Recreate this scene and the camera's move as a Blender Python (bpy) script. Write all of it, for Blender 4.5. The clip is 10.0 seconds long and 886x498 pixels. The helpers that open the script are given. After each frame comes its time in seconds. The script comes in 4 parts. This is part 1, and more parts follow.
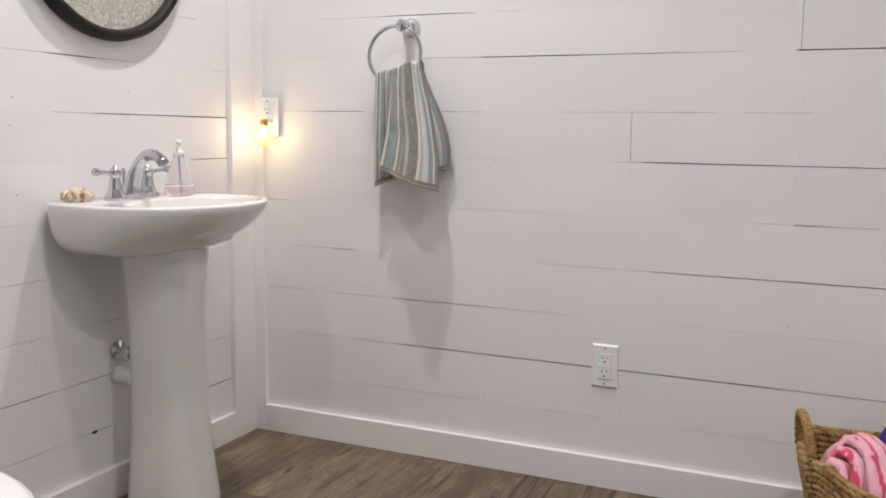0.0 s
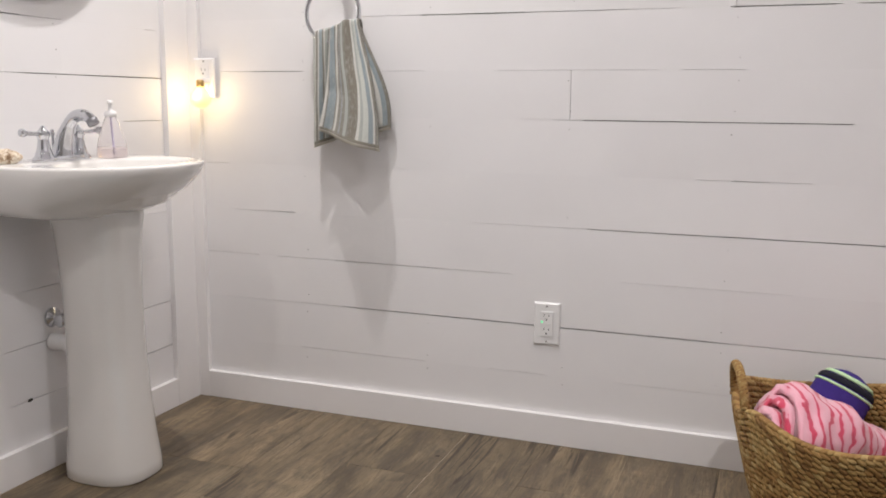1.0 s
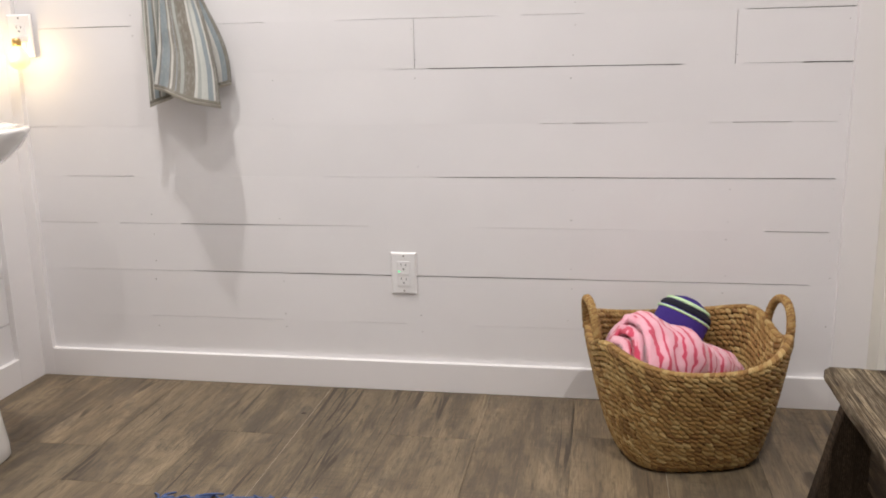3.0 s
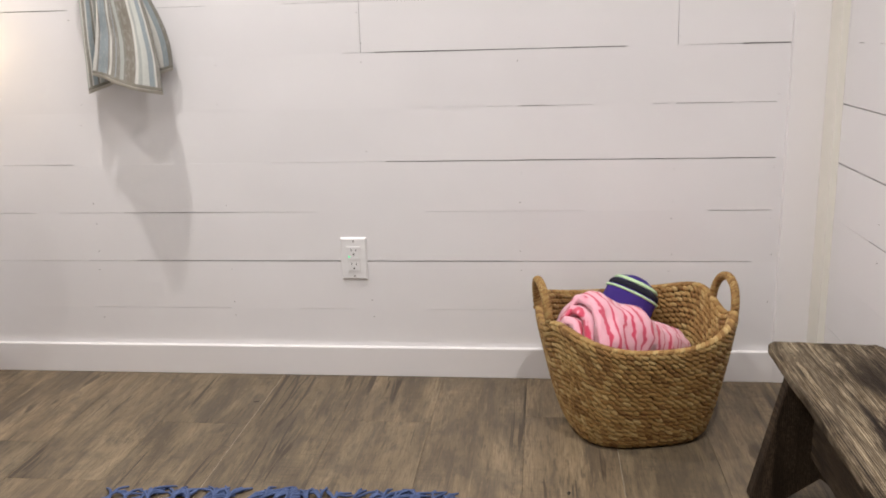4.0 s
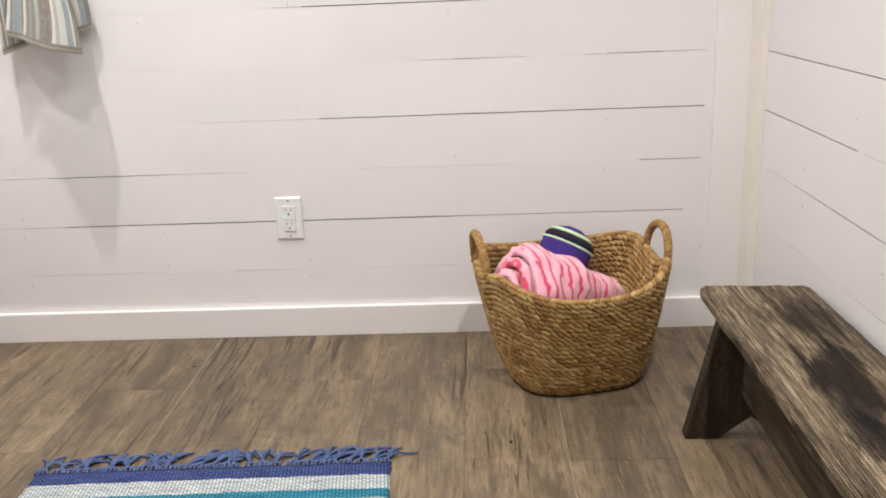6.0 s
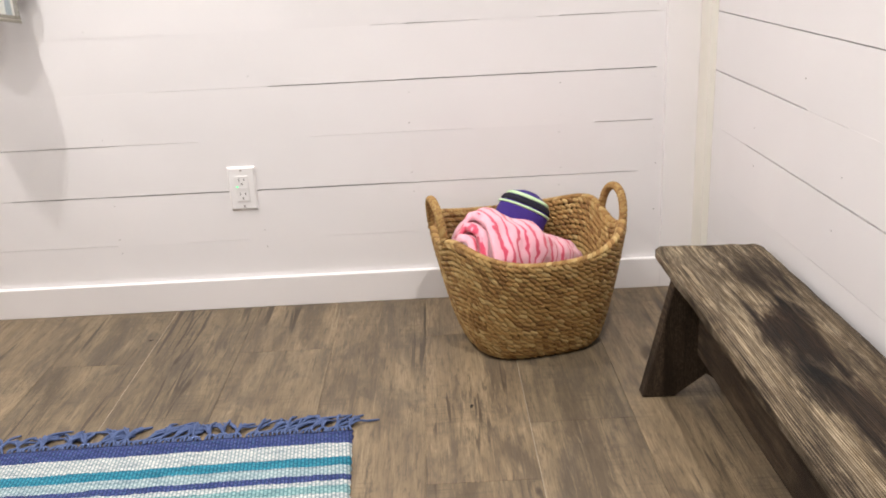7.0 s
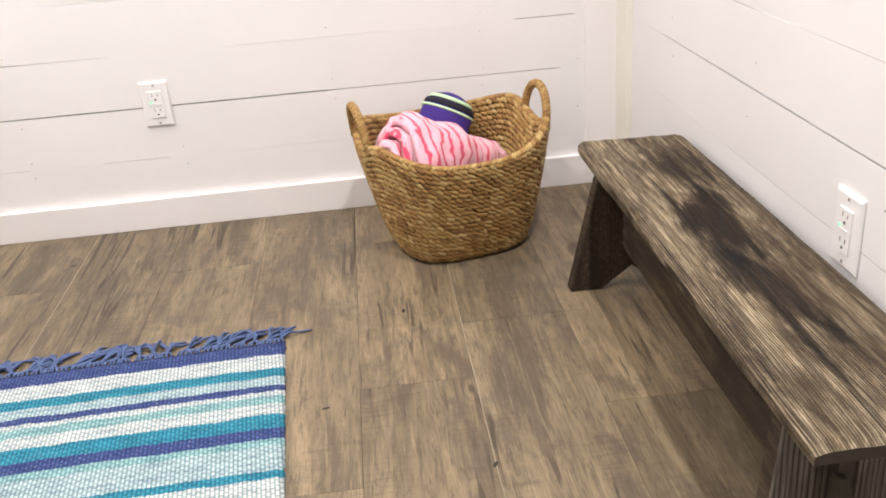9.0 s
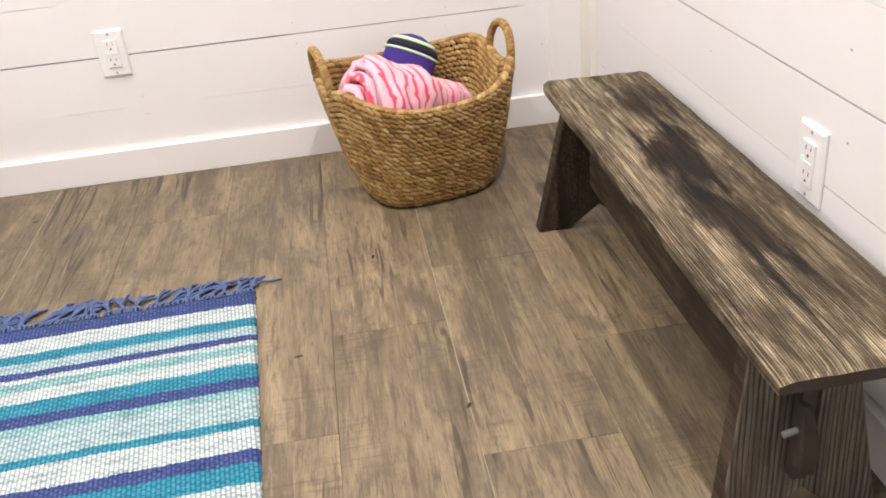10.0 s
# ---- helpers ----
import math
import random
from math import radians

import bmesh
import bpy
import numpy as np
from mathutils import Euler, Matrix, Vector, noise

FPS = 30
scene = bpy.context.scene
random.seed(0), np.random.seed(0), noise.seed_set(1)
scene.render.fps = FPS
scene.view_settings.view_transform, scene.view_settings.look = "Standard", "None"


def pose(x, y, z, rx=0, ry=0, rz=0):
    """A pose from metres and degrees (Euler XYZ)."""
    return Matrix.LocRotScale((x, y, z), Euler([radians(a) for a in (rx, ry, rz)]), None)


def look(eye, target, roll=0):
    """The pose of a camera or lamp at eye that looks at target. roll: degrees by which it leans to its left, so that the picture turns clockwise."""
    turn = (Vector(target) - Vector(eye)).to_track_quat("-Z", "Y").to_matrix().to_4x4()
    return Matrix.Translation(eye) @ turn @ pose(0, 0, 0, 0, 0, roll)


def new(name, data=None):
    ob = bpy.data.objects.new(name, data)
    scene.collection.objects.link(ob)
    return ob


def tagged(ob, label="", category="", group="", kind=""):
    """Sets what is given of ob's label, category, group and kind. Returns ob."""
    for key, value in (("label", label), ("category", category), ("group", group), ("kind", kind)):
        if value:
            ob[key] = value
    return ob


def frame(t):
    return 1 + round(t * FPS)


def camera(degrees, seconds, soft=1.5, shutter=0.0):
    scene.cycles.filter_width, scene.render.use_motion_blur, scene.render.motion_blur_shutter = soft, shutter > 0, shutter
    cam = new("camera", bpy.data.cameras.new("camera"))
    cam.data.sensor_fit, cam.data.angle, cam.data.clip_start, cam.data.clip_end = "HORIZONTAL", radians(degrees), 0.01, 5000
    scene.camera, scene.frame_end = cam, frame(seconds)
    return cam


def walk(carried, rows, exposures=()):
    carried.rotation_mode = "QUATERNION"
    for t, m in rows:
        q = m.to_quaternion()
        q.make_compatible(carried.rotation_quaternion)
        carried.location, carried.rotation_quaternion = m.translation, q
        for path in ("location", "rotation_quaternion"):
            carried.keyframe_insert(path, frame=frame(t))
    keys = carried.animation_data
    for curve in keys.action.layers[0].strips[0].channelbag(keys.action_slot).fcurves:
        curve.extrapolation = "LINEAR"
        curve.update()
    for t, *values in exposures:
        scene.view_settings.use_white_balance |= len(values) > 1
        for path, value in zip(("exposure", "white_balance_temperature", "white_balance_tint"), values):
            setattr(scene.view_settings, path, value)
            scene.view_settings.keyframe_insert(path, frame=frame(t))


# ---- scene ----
cam = camera(53.0, 10.0, 1.8)
PATH = [
    (0, (1.619, -2.254, 0.927), (0.826, -0.436, 0.668), 0.8),
    (0.5, (1.63, -2.249, 0.908), (0.895, -0.411, 0.621), 0.7),
    (1, (1.641, -2.24, 0.903), (0.954, -0.391, 0.577), 0.5),
    (1.5, (1.644, -2.237, 0.906), (1.028, -0.371, 0.538), -0.0),
    (2, (1.648, -2.236, 0.898), (1.112, -0.349, 0.509), -0.4),
    (2.5, (1.635, -2.24, 0.903), (1.197, -0.333, 0.488), -0.9),
    (4, (1.603, -2.246, 0.918), (1.379, -0.318, 0.433), -1.6),
    (4.5, (1.605, -2.242, 0.92), (1.418, -0.317, 0.41), -1.7),
    (5, (1.605, -2.242, 0.92), (1.446, -0.32, 0.387), -1.8),
    (5.5, (1.606, -2.243, 0.913), (1.476, -0.325, 0.36), -2.1),
    (7, (1.609, -2.236, 0.908), (1.613, -0.347, 0.253), -2.9),
    (7.5, (1.618, -2.233, 0.904), (1.655, -0.361, 0.201), -3.3),
    (8, (1.623, -2.231, 0.902), (1.7, -0.381, 0.146), -3.8),
    (8.5, (1.633, -2.233, 0.894), (1.735, -0.401, 0.096), -4.3),
    (9, (1.636, -2.231, 0.89), (1.76, -0.424, 0.042), -4.6),
    (9.5, (1.639, -2.227, 0.893), (1.784, -0.452, -0.019), -5.2),
    (10, (1.64, -2.227, 0.89), (1.814, -0.485, -0.077), -5.6),
]
walk(cam, [(t, look(eye, target, roll)) for t, eye, target, roll in PATH],
     [(0, -0.83, 6400, 10), (1, -0.68, 6450, 10), (2.5, -0.52, 6550, 10), (4.5, -0.36, 6550, 10), (5.5, -0.25, 6600, 10), (7.5, 0.06, 6630, 10), (9, 0.22, 6650, 10), (10, 0.25, 6680, 10)])

# ---- light ----
world = bpy.data.worlds.new("world")
scene.world = world
world.use_nodes = True
world.node_tree.nodes["Background"].inputs[0].default_value = (0.8, 0.8, 0.85, 1)
world.node_tree.nodes["Background"].inputs[1].default_value = 0.05

CEIL = 2.40
XR = 2.288
YF = -3.30


def ceiling_lamp(x, y, watts, size=0.13, colour=(1.0, 0.955, 0.93)):
    """A round recessed downlight just under the ceiling."""
    lamp = bpy.data.lights.new("downlight", "AREA")
    lamp.shape, lamp.size, lamp.energy, lamp.color, lamp.spread = "DISK", size, watts, colour, radians(140)
    ob = new("downlight", lamp)
    ob.location = (x, y, CEIL - 0.02)
    return ob


ceiling_lamp(0.72, -1.15, 10, 0.06)
ceiling_lamp(0.565, -0.49, 18, 0.06)
ceiling_lamp(0.75, -2.30, 12, 0.06)
ceiling_lamp(2.04, -1.45, 22, 0.07)
ceiling_lamp(1.35, -1.75, 4, 0.07)
bulb_lamp = bpy.data.lights.new("night_light_glow", "POINT")
bulb_lamp.energy, bulb_lamp.color, bulb_lamp.shadow_soft_size = 0.62, (1.0, 0.72, 0.40), 0.02
new("night_light_glow", bulb_lamp).location = (0.089, -0.085, 0.913)


# ---- materials ----
class Graph:
    """A node material under construction."""

    def __init__(self, name):
        self.mat = bpy.data.materials.new(name)
        self.mat.use_nodes = True
        self.tree = self.mat.node_tree
        self.bsdf = self.tree.nodes["Principled BSDF"]
        self.coord = None

    def node(self, kind, **values):
        n = self.tree.nodes.new(kind)
        for k, v in values.items():
            n.inputs[k.replace("_", " ")].default_value = v
        return n

    def link(self, a, b):
        self.tree.links.new(a, b)

    def put(self, **values):
        for k, v in values.items():
            self.bsdf.inputs[k.replace("_", " ")].default_value = v
        return self

    def space(self, scale=(1, 1, 1), shift=0.0, rot=(0, 0, 0)):
        """Object coordinates, stretched, and moved by the object's random number times shift."""
        if self.coord is None:
            self.coord = self.tree.nodes.new("ShaderNodeTexCoord")
        m = self.tree.nodes.new("ShaderNodeMapping")
        m.inputs["Scale"].default_value = scale
        m.inputs["Rotation"].default_value = rot
        self.link(self.coord.outputs["Object"], m.inputs["Vector"])
        if shift:
            info = self.tree.nodes.new("ShaderNodeObjectInfo")
            mul = self.tree.nodes.new("ShaderNodeVectorMath")
            mul.operation = "SCALE"
            mul.inputs[0].default_value = (shift, shift * 1.7, shift * 0.6)
            self.link(info.outputs["Random"], mul.inputs["Scale"])
            self.link(mul.outputs[0], m.inputs["Location"])
        return m.outputs[0]

    def noise(self, vec, scale, detail=5.0, rough=0.6, distort=0.0):
        n = self.node("ShaderNodeTexNoise", Scale=scale, Detail=detail, Roughness=rough, Distortion=distort)
        self.link(vec, n.inputs["Vector"])
        return n.outputs["Fac"]

    def ramp(self, fac, stops):
        r = self.tree.nodes.new("ShaderNodeValToRGB")
        el = r.color_ramp.elements
        while len(el) < len(stops):
            el.new(0.5)
        for e, (p, c) in zip(el, stops):
            e.position = p
            e.color = (*c, 1) if len(c) == 3 else c
        self.link(fac, r.inputs["Fac"])
        return r.outputs["Color"]

    def grey(self, fac, lo, hi, a=0.0, b=1.0):
        n = self.node("ShaderNodeMapRange", From_Min=lo, From_Max=hi, To_Min=a, To_Max=b)
        self.link(fac, n.inputs["Value"])
        return n.outputs["Result"]

    def mix(self, a, b, fac, mode="MIX"):
        n = self.tree.nodes.new("ShaderNodeMix")
        n.data_type, n.blend_type = "RGBA", mode
        for sock, v in ((n.inputs[0], fac), (n.inputs[6], a), (n.inputs[7], b)):
            if isinstance(v, (int, float)):
                sock.default_value = v
            elif isinstance(v, tuple):
                sock.default_value = (*v, 1)
            else:
                self.link(v, sock)
        return n.outputs[2]

    def math(self, op, a, b=0.0):
        n = self.tree.nodes.new("ShaderNodeMath")
        n.operation = op
        for sock, v in ((n.inputs[0], a), (n.inputs[1], b)):
            if isinstance(v, (int, float)):
                sock.default_value = v
            else:
                self.link(v, sock)
        return n.outputs[0]

    def colour(self, c):
        self.link(c, self.bsdf.inputs["Base Color"])
        return self

    def rough(self, c):
        self.link(c, self.bsdf.inputs["Roughness"])
        return self

    def bump(self, h, strength=0.3, distance=0.002):
        n = self.node("ShaderNodeBump", Strength=strength, Distance=distance)
        self.link(h, n.inputs["Height"])
        self.link(n.outputs[0], self.bsdf.inputs["Normal"])
        return self


def painted_wood(name, tone=(0.80, 0.785, 0.79)):
    g = Graph(name).put(Roughness=0.5)
    v = g.space((1, 1, 1), 7.0)
    cloud = g.noise(v, 2.2, 4, 0.55)
    g.colour(g.mix(tuple(c * 0.955 for c in tone), tone, g.grey(cloud, 0.35, 0.65)))
    grain = g.noise(g.space((1.5, 1.5, 40), 5.0), 3.0, 4, 0.6)
    dab = g.noise(v, 60, 3, 0.6)
    g.rough(g.grey(cloud, 0.3, 0.7, 0.42, 0.58))
    g.bump(g.math("ADD", g.math("MULTIPLY", grain, 0.5), g.math("MULTIPLY", dab, 0.35)), 0.25, 0.0012)
    return g.mat


def plain(name, tone, rough=0.4, metal=0.0, vary=0.06, scale=20.0, bump=0.0, **extra):
    g = Graph(name).put(Roughness=rough, Metallic=metal, **extra)
    n = g.noise(g.space((1, 1, 1), 3.0), scale, 4, 0.6)
    g.colour(g.mix(tuple(c * (1 - vary) for c in tone), tuple(min(1, c * (1 + vary)) for c in tone), n))
    if bump:
        g.bump(n, bump, 0.002)
    return g.mat


M_WALL = painted_wood("white_painted_boards")
M_TRIM = painted_wood("white_trim_paint", (0.82, 0.80, 0.80))
M_CREAM = painted_wood("cream_trim_paint", (0.80, 0.775, 0.70))
M_BACK = plain("dark_gap_wood", (0.10, 0.09, 0.085), 0.9)
M_PLASTIC = plain("white_plastic", (0.80, 0.79, 0.79), 0.32, vary=0.02)
M_CERAMIC = plain("glazed_white_ceramic", (0.73, 0.71, 0.685), 0.08, vary=0.015, scale=4, Coat_Weight=0.4)
M_CHROME = plain("chrome", (0.60, 0.61, 0.64), 0.06, 1.0, vary=0.03)
M_BLACK = plain("black_slot", (0.05, 0.05, 0.05), 0.6)
M_BRASS = plain("dull_brass", (0.55, 0.38, 0.16), 0.35, 1.0)
M_FRAME = plain("black_painted_frame", (0.010, 0.011, 0.008), 0.55, vary=0.3, scale=60, bump=0.1, Specular_IOR_Level=0.25)


def floor_material():
    """Printed plank vinyl: pale brown boards with grey blotches, thin dark splits and saw marks."""
    g = Graph("weathered_plank_vinyl").put(Roughness=0.45, Specular_IOR_Level=0.35)
    base = g.noise(g.space((6.0, 0.85, 1), 31.0), 2.4, 6, 0.58, 0.9)
    fine = g.noise(g.space((34, 2.0, 1), 17.0), 3.0, 6, 0.66, 0.6)
    grain = g.noise(g.space((150, 5, 1), 13.0), 3.0, 4, 0.65, 0.2)
    blot = g.noise(g.space((5.0, 2.2, 1), 23.0), 2.0, 9, 0.70, 0.7)
    split = g.noise(g.space((19, 0.9, 1), 41.0), 2.5, 3, 0.45, 0.9)
    split_where = g.noise(g.space((4, 1.3, 1), 53.0), 2.0, 2, 0.5)
    saw = g.noise(g.space((5.0, 75, 1), 11.0), 2.0, 4, 0.6)
    saw_where = g.noise(g.space((3, 2.2, 1), 61.0), 2.2, 2, 0.5)
    knot = g.node("ShaderNodeTexVoronoi", Scale=1.0, Randomness=1.0)
    g.link(g.space((6.0, 2.6, 1), 71.0), knot.inputs["Vector"])
    rings = g.math("SINE", g.math("MULTIPLY", g.math("ADD", knot.outputs["Distance"], g.math("MULTIPLY", blot, 0.10)), 95.0))
    near_knot = g.grey(knot.outputs["Distance"], 0.24, 0.08, 0.0, 1.0)
    c = g.ramp(base, [(0.34, (0.150, 0.118, 0.086)), (0.45, (0.225, 0.176, 0.124)), (0.55, (0.295, 0.232, 0.160)), (0.68, (0.385, 0.308, 0.215))])
    mottle = g.noise(g.space((30, 4.5, 1), 83.0), 3.0, 8, 0.78, 0.4)
    c = g.mix(c, (0.115, 0.097, 0.082), g.grey(blot, 0.49, 0.60, 0.0, 0.58))
    c = g.mix(c, (0.100, 0.080, 0.062), g.grey(mottle, 0.52, 0.62, 0.0, 0.70))
    c = g.mix(c, (0.44, 0.36, 0.26), g.grey(mottle, 0.43, 0.33, 0.0, 0.45))
    c = g.mix(c, (0.47, 0.38, 0.27), g.grey(fine, 0.56, 0.70, 0.0, 0.55))
    c = g.mix(c, (0.085, 0.064, 0.046), g.grey(fine, 0.43, 0.31, 0.0, 0.65))
    c = g.mix(c, (0.12, 0.094, 0.070), g.math("MULTIPLY", g.grey(grain, 0.50, 0.60), 0.50))
    c = g.mix(c, (0.12, 0.098, 0.078), g.math("MULTIPLY", g.math("MULTIPLY", near_knot, g.grey(rings, -0.2, 1.0)), 0.50))
    c = g.mix(c, (0.060, 0.046, 0.038), g.grey(knot.outputs["Distance"], 0.045, 0.02, 0.0, 0.8))
    c = g.mix(c, (0.062, 0.048, 0.038), g.math("MULTIPLY", g.grey(split, 0.60, 0.635), g.grey(split_where, 0.48, 0.57, 0.0, 0.80)))
    c = g.mix(c, (0.095, 0.074, 0.056), g.math("MULTIPLY", g.grey(saw, 0.50, 0.64), g.grey(saw_where, 0.50, 0.62, 0.0, 0.42)))
    info = g.tree.nodes.new("ShaderNodeObjectInfo")
    c = g.mix(c, g.ramp(info.outputs["Random"], [(0.0, (0.595, 0.580, 0.525)), (0.5, (0.68, 0.655, 0.59)), (1.0, (0.805, 0.765, 0.675))]), 1.0, "MULTIPLY")
    g.colour(c)
    g.rough(g.grey(fine, 0.3, 0.7, 0.40, 0.58))
    g.bump(g.math("ADD", g.math("MULTIPLY", fine, 0.6), g.math("MULTIPLY", split, -0.5)), 0.22, 0.001)
    return g.mat


def old_wood(name, dark=1.0, grain_axis="y", marks=(), calm=0.0, tint=(1, 1, 1)):
    """Weathered wood with raised grain lines; marks are dark stains (x, y, half-width, half-length) in object space."""
    g = Graph(name).put(Roughness=0.82, Specular_IOR_Level=0.25)
    along = grain_axis == "y"
    v = g.space((1, 0.016, 0.3) if along else (1, 0.3, 0.03))
    wob = g.noise(g.space((4, 1.3, 4) if along else (4, 4, 1.5)), 1.6, 2, 0.45)
    sc = g.tree.nodes.new("ShaderNodeVectorMath")
    sc.operation = "SCALE"
    sc.inputs[0].default_value = (0.030, 0.0, 0.0)
    g.link(wob, sc.inputs["Scale"])
    add = g.tree.nodes.new("ShaderNodeVectorMath")
    add.operation = "ADD"
    g.link(v, add.inputs[0])
    g.link(sc.outputs[0], add.inputs[1])
    warped = add.outputs[0]
    wave = g.node("ShaderNodeTexWave", Scale=92.0 if along else 44.0, Distortion=4.0, Detail=4.0, Detail_Scale=2.5, Detail_Roughness=0.7)
    wave.bands_direction = "X"
    g.link(warped, wave.inputs["Vector"])
    lines = wave.outputs["Fac"]
    fine = g.noise(warped, 300, 6, 0.72)
    broad = g.noise(warped, 34, 5, 0.65)
    worn = g.noise(g.space((9.0, 1.7, 1) if along else (7, 7, 3)), 1.6, 7, 0.66, 0.5)
    lo, hi = tuple(0.030 * dark * k for k in (1.35, 1.0, 0.68)), tuple(0.72 * dark * k for k in (1.06, 0.96, 0.82))
    mid = tuple(0.165 * dark * k for k in (1.26, 0.98, 0.66))
    chip = g.noise(g.space((1, 0.09, 1) if along else (1, 1, 0.06)), 210, 5, 0.75)
    h = g.math("ADD", g.math("ADD", g.math("MULTIPLY", lines, 0.12), g.math("MULTIPLY", chip, 0.42)), g.math("MULTIPLY", fine, 0.51))
    c = g.ramp(h, [(0.40, lo), (0.50, mid), (0.66, hi)])
    c = g.mix(c, tuple(0.055 * dark * k for k in (1.4, 1.0, 0.58)), g.grey(broad, 0.48, 0.60, 0, 0.6))
    worn2 = g.noise(g.space((16.0, 2.4, 1) if along else (12, 12, 4)), 2.2, 8, 0.7, 0.6)
    c = g.mix(c, g.ramp(worn2, [(0.34, (0.36, 0.32, 0.29)), (0.48, (0.90, 0.87, 0.83)), (0.60, (1.48, 1.44, 1.38))]), 0.9 if along else 0.5, "MULTIPLY")
    c = g.mix(c, tuple(0.040 * dark * k for k in (1.5, 1.0, 0.6)), g.grey(worn, 0.53, 0.64, 0, 0.75 if along else 0.3))
    for mx, my, hw, hl, power in marks:
        sub = g.tree.nodes.new("ShaderNodeVectorMath")
        sub.operation = "SUBTRACT"
        g.link(g.space((1, 1, 1)), sub.inputs[0])
        sub.inputs[1].default_value = (mx, my, 0)
        div = g.tree.nodes.new("ShaderNodeVectorMath")
        div.operation = "MULTIPLY"
        g.link(sub.outputs[0], div.inputs[0])
        div.inputs[1].default_value = (1 / hw, 1 / hl, 0)
        ln = g.tree.nodes.new("ShaderNodeVectorMath")
        ln.operation = "LENGTH"
        g.link(div.outputs[0], ln.inputs[0])
        ragged = g.math("ADD", ln.outputs["Value"], g.math("ADD", g.math("MULTIPLY", g.math("SUBTRACT", worn, 0.5), 2.6), g.math("ADD", g.math("MULTIPLY", g.math("SUBTRACT", broad, 0.5), 2.0), g.math("MULTIPLY", g.math("SUBTRACT", worn2, 0.5), 2.0))))
        c = g.mix(c, (0.125, 0.074, 0.046), g.grey(ragged, 1.15, 0.6, 0.0, power), "MULTIPLY")
    c = g.mix(c, tuple(0.22 * dark * k for k in (1.15, 1.0, 0.82)), calm)
    if not along:
        c = g.mix(c, tuple(0.030 * dark * k for k in (1.3, 1.0, 0.8)), g.math("MULTIPLY", g.grey(lines, 0.26, 0.06), g.grey(chip, 0.38, 0.58, 0.15, 0.8)))
    c = g.mix(c, tint, 1.0, "MULTIPLY")
    g.colour(c)
    g.bump(h, 0.8, 0.003)
    return g.mat


M_FLOOR = floor_material()
M_BENCH = old_wood("weathered_bench_top", 0.43, "y", [(0.022, 0.065, 0.050, 0.16, 0.97), (0.014, -0.17, 0.046, 0.15, 0.9), (0.030, 0.31, 0.06, 0.13, 0.75), (0.030, -0.36, 0.04, 0.12, 0.6), (-0.10, 0.05, 0.020, 0.55, 0.45), (0.10, 0.15, 0.022, 0.5, 0.4), (0.025, -0.08, 0.070, 0.32, 0.5)], 0.0, (1.04, 0.99, 0.86))
M_LEG = old_wood("weathered_bench_leg", 0.56, "z", (), 0.62, (0.97, 0.98, 1.02))
# plainer brown boards, their colour deepened further for the shade under the seat
M_STRETCH_SHADED = old_wood("weathered_stretcher_shaded", 0.12, "y", (), 0.45, (1.22, 0.97, 0.74))
M_BROWN_LEG_SHADED = old_wood("brown_leg_shaded", 0.13, "y", (), 0.45, (1.22, 0.97, 0.76))
M_END = plain("dark_end_grain", (0.045, 0.032, 0.024), 0.8, vary=0.4, scale=60, bump=0.4)


def hyacinth():
    g = Graph("woven_water_hyacinth").put(Roughness=0.65, Specular_IOR_Level=0.3)
    geo = g.tree.nodes.new("ShaderNodeNewGeometry")
    c = g.ramp(geo.outputs["Random Per Island"], [(0.0, (0.19, 0.098, 0.032)), (0.3, (0.30, 0.168, 0.056)), (0.75, (0.37, 0.235, 0.085)), (1.0, (0.47, 0.335, 0.145))])
    n = g.noise(g.space((1, 1, 1)), 6, 5, 0.6)
    f = g.noise(g.space((1, 1, 3)), 200, 3, 0.6)
    c = g.mix(c, (0.30, 0.155, 0.050), g.grey(n, 0.5, 0.75, 0, 0.45))
    c = g.mix(c, (0.20, 0.120, 0.05), g.grey(f, 0.52, 0.75, 0, 0.45))
    g.colour(c)
    g.bump(f, 0.5, 0.0015)
    return g.mat


M_WEAVE = hyacinth()
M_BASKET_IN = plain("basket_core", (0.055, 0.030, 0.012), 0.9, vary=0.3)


# ---- building helpers ----
def mesh_of(bm, name, smooth=False):
    me = bpy.data.meshes.new(name)
    if smooth:
        for f in bm.faces:
            f.smooth = True
    bmesh.ops.recalc_face_normals(bm, faces=bm.faces)
    bm.to_mesh(me)
    bm.free()
    return me


def part(name, bm, material, parent, label="", smooth=False, at=None):
    ob = new(name, mesh_of(bm, name, smooth))
    ob.data.materials.append(material)
    ob.parent = parent
    if at is not None:
        ob.matrix_basis = at
    if label:
        tagged(ob, label)
    return ob


def empty(name, x, y, z, label, category, kind="", group="", m=None):
    ob = new(name)
    ob.empty_display_size = 0.05
    ob.matrix_basis = m if m is not None else Matrix.Translation((x, y, z))
    return tagged(ob, label, category, group, kind)


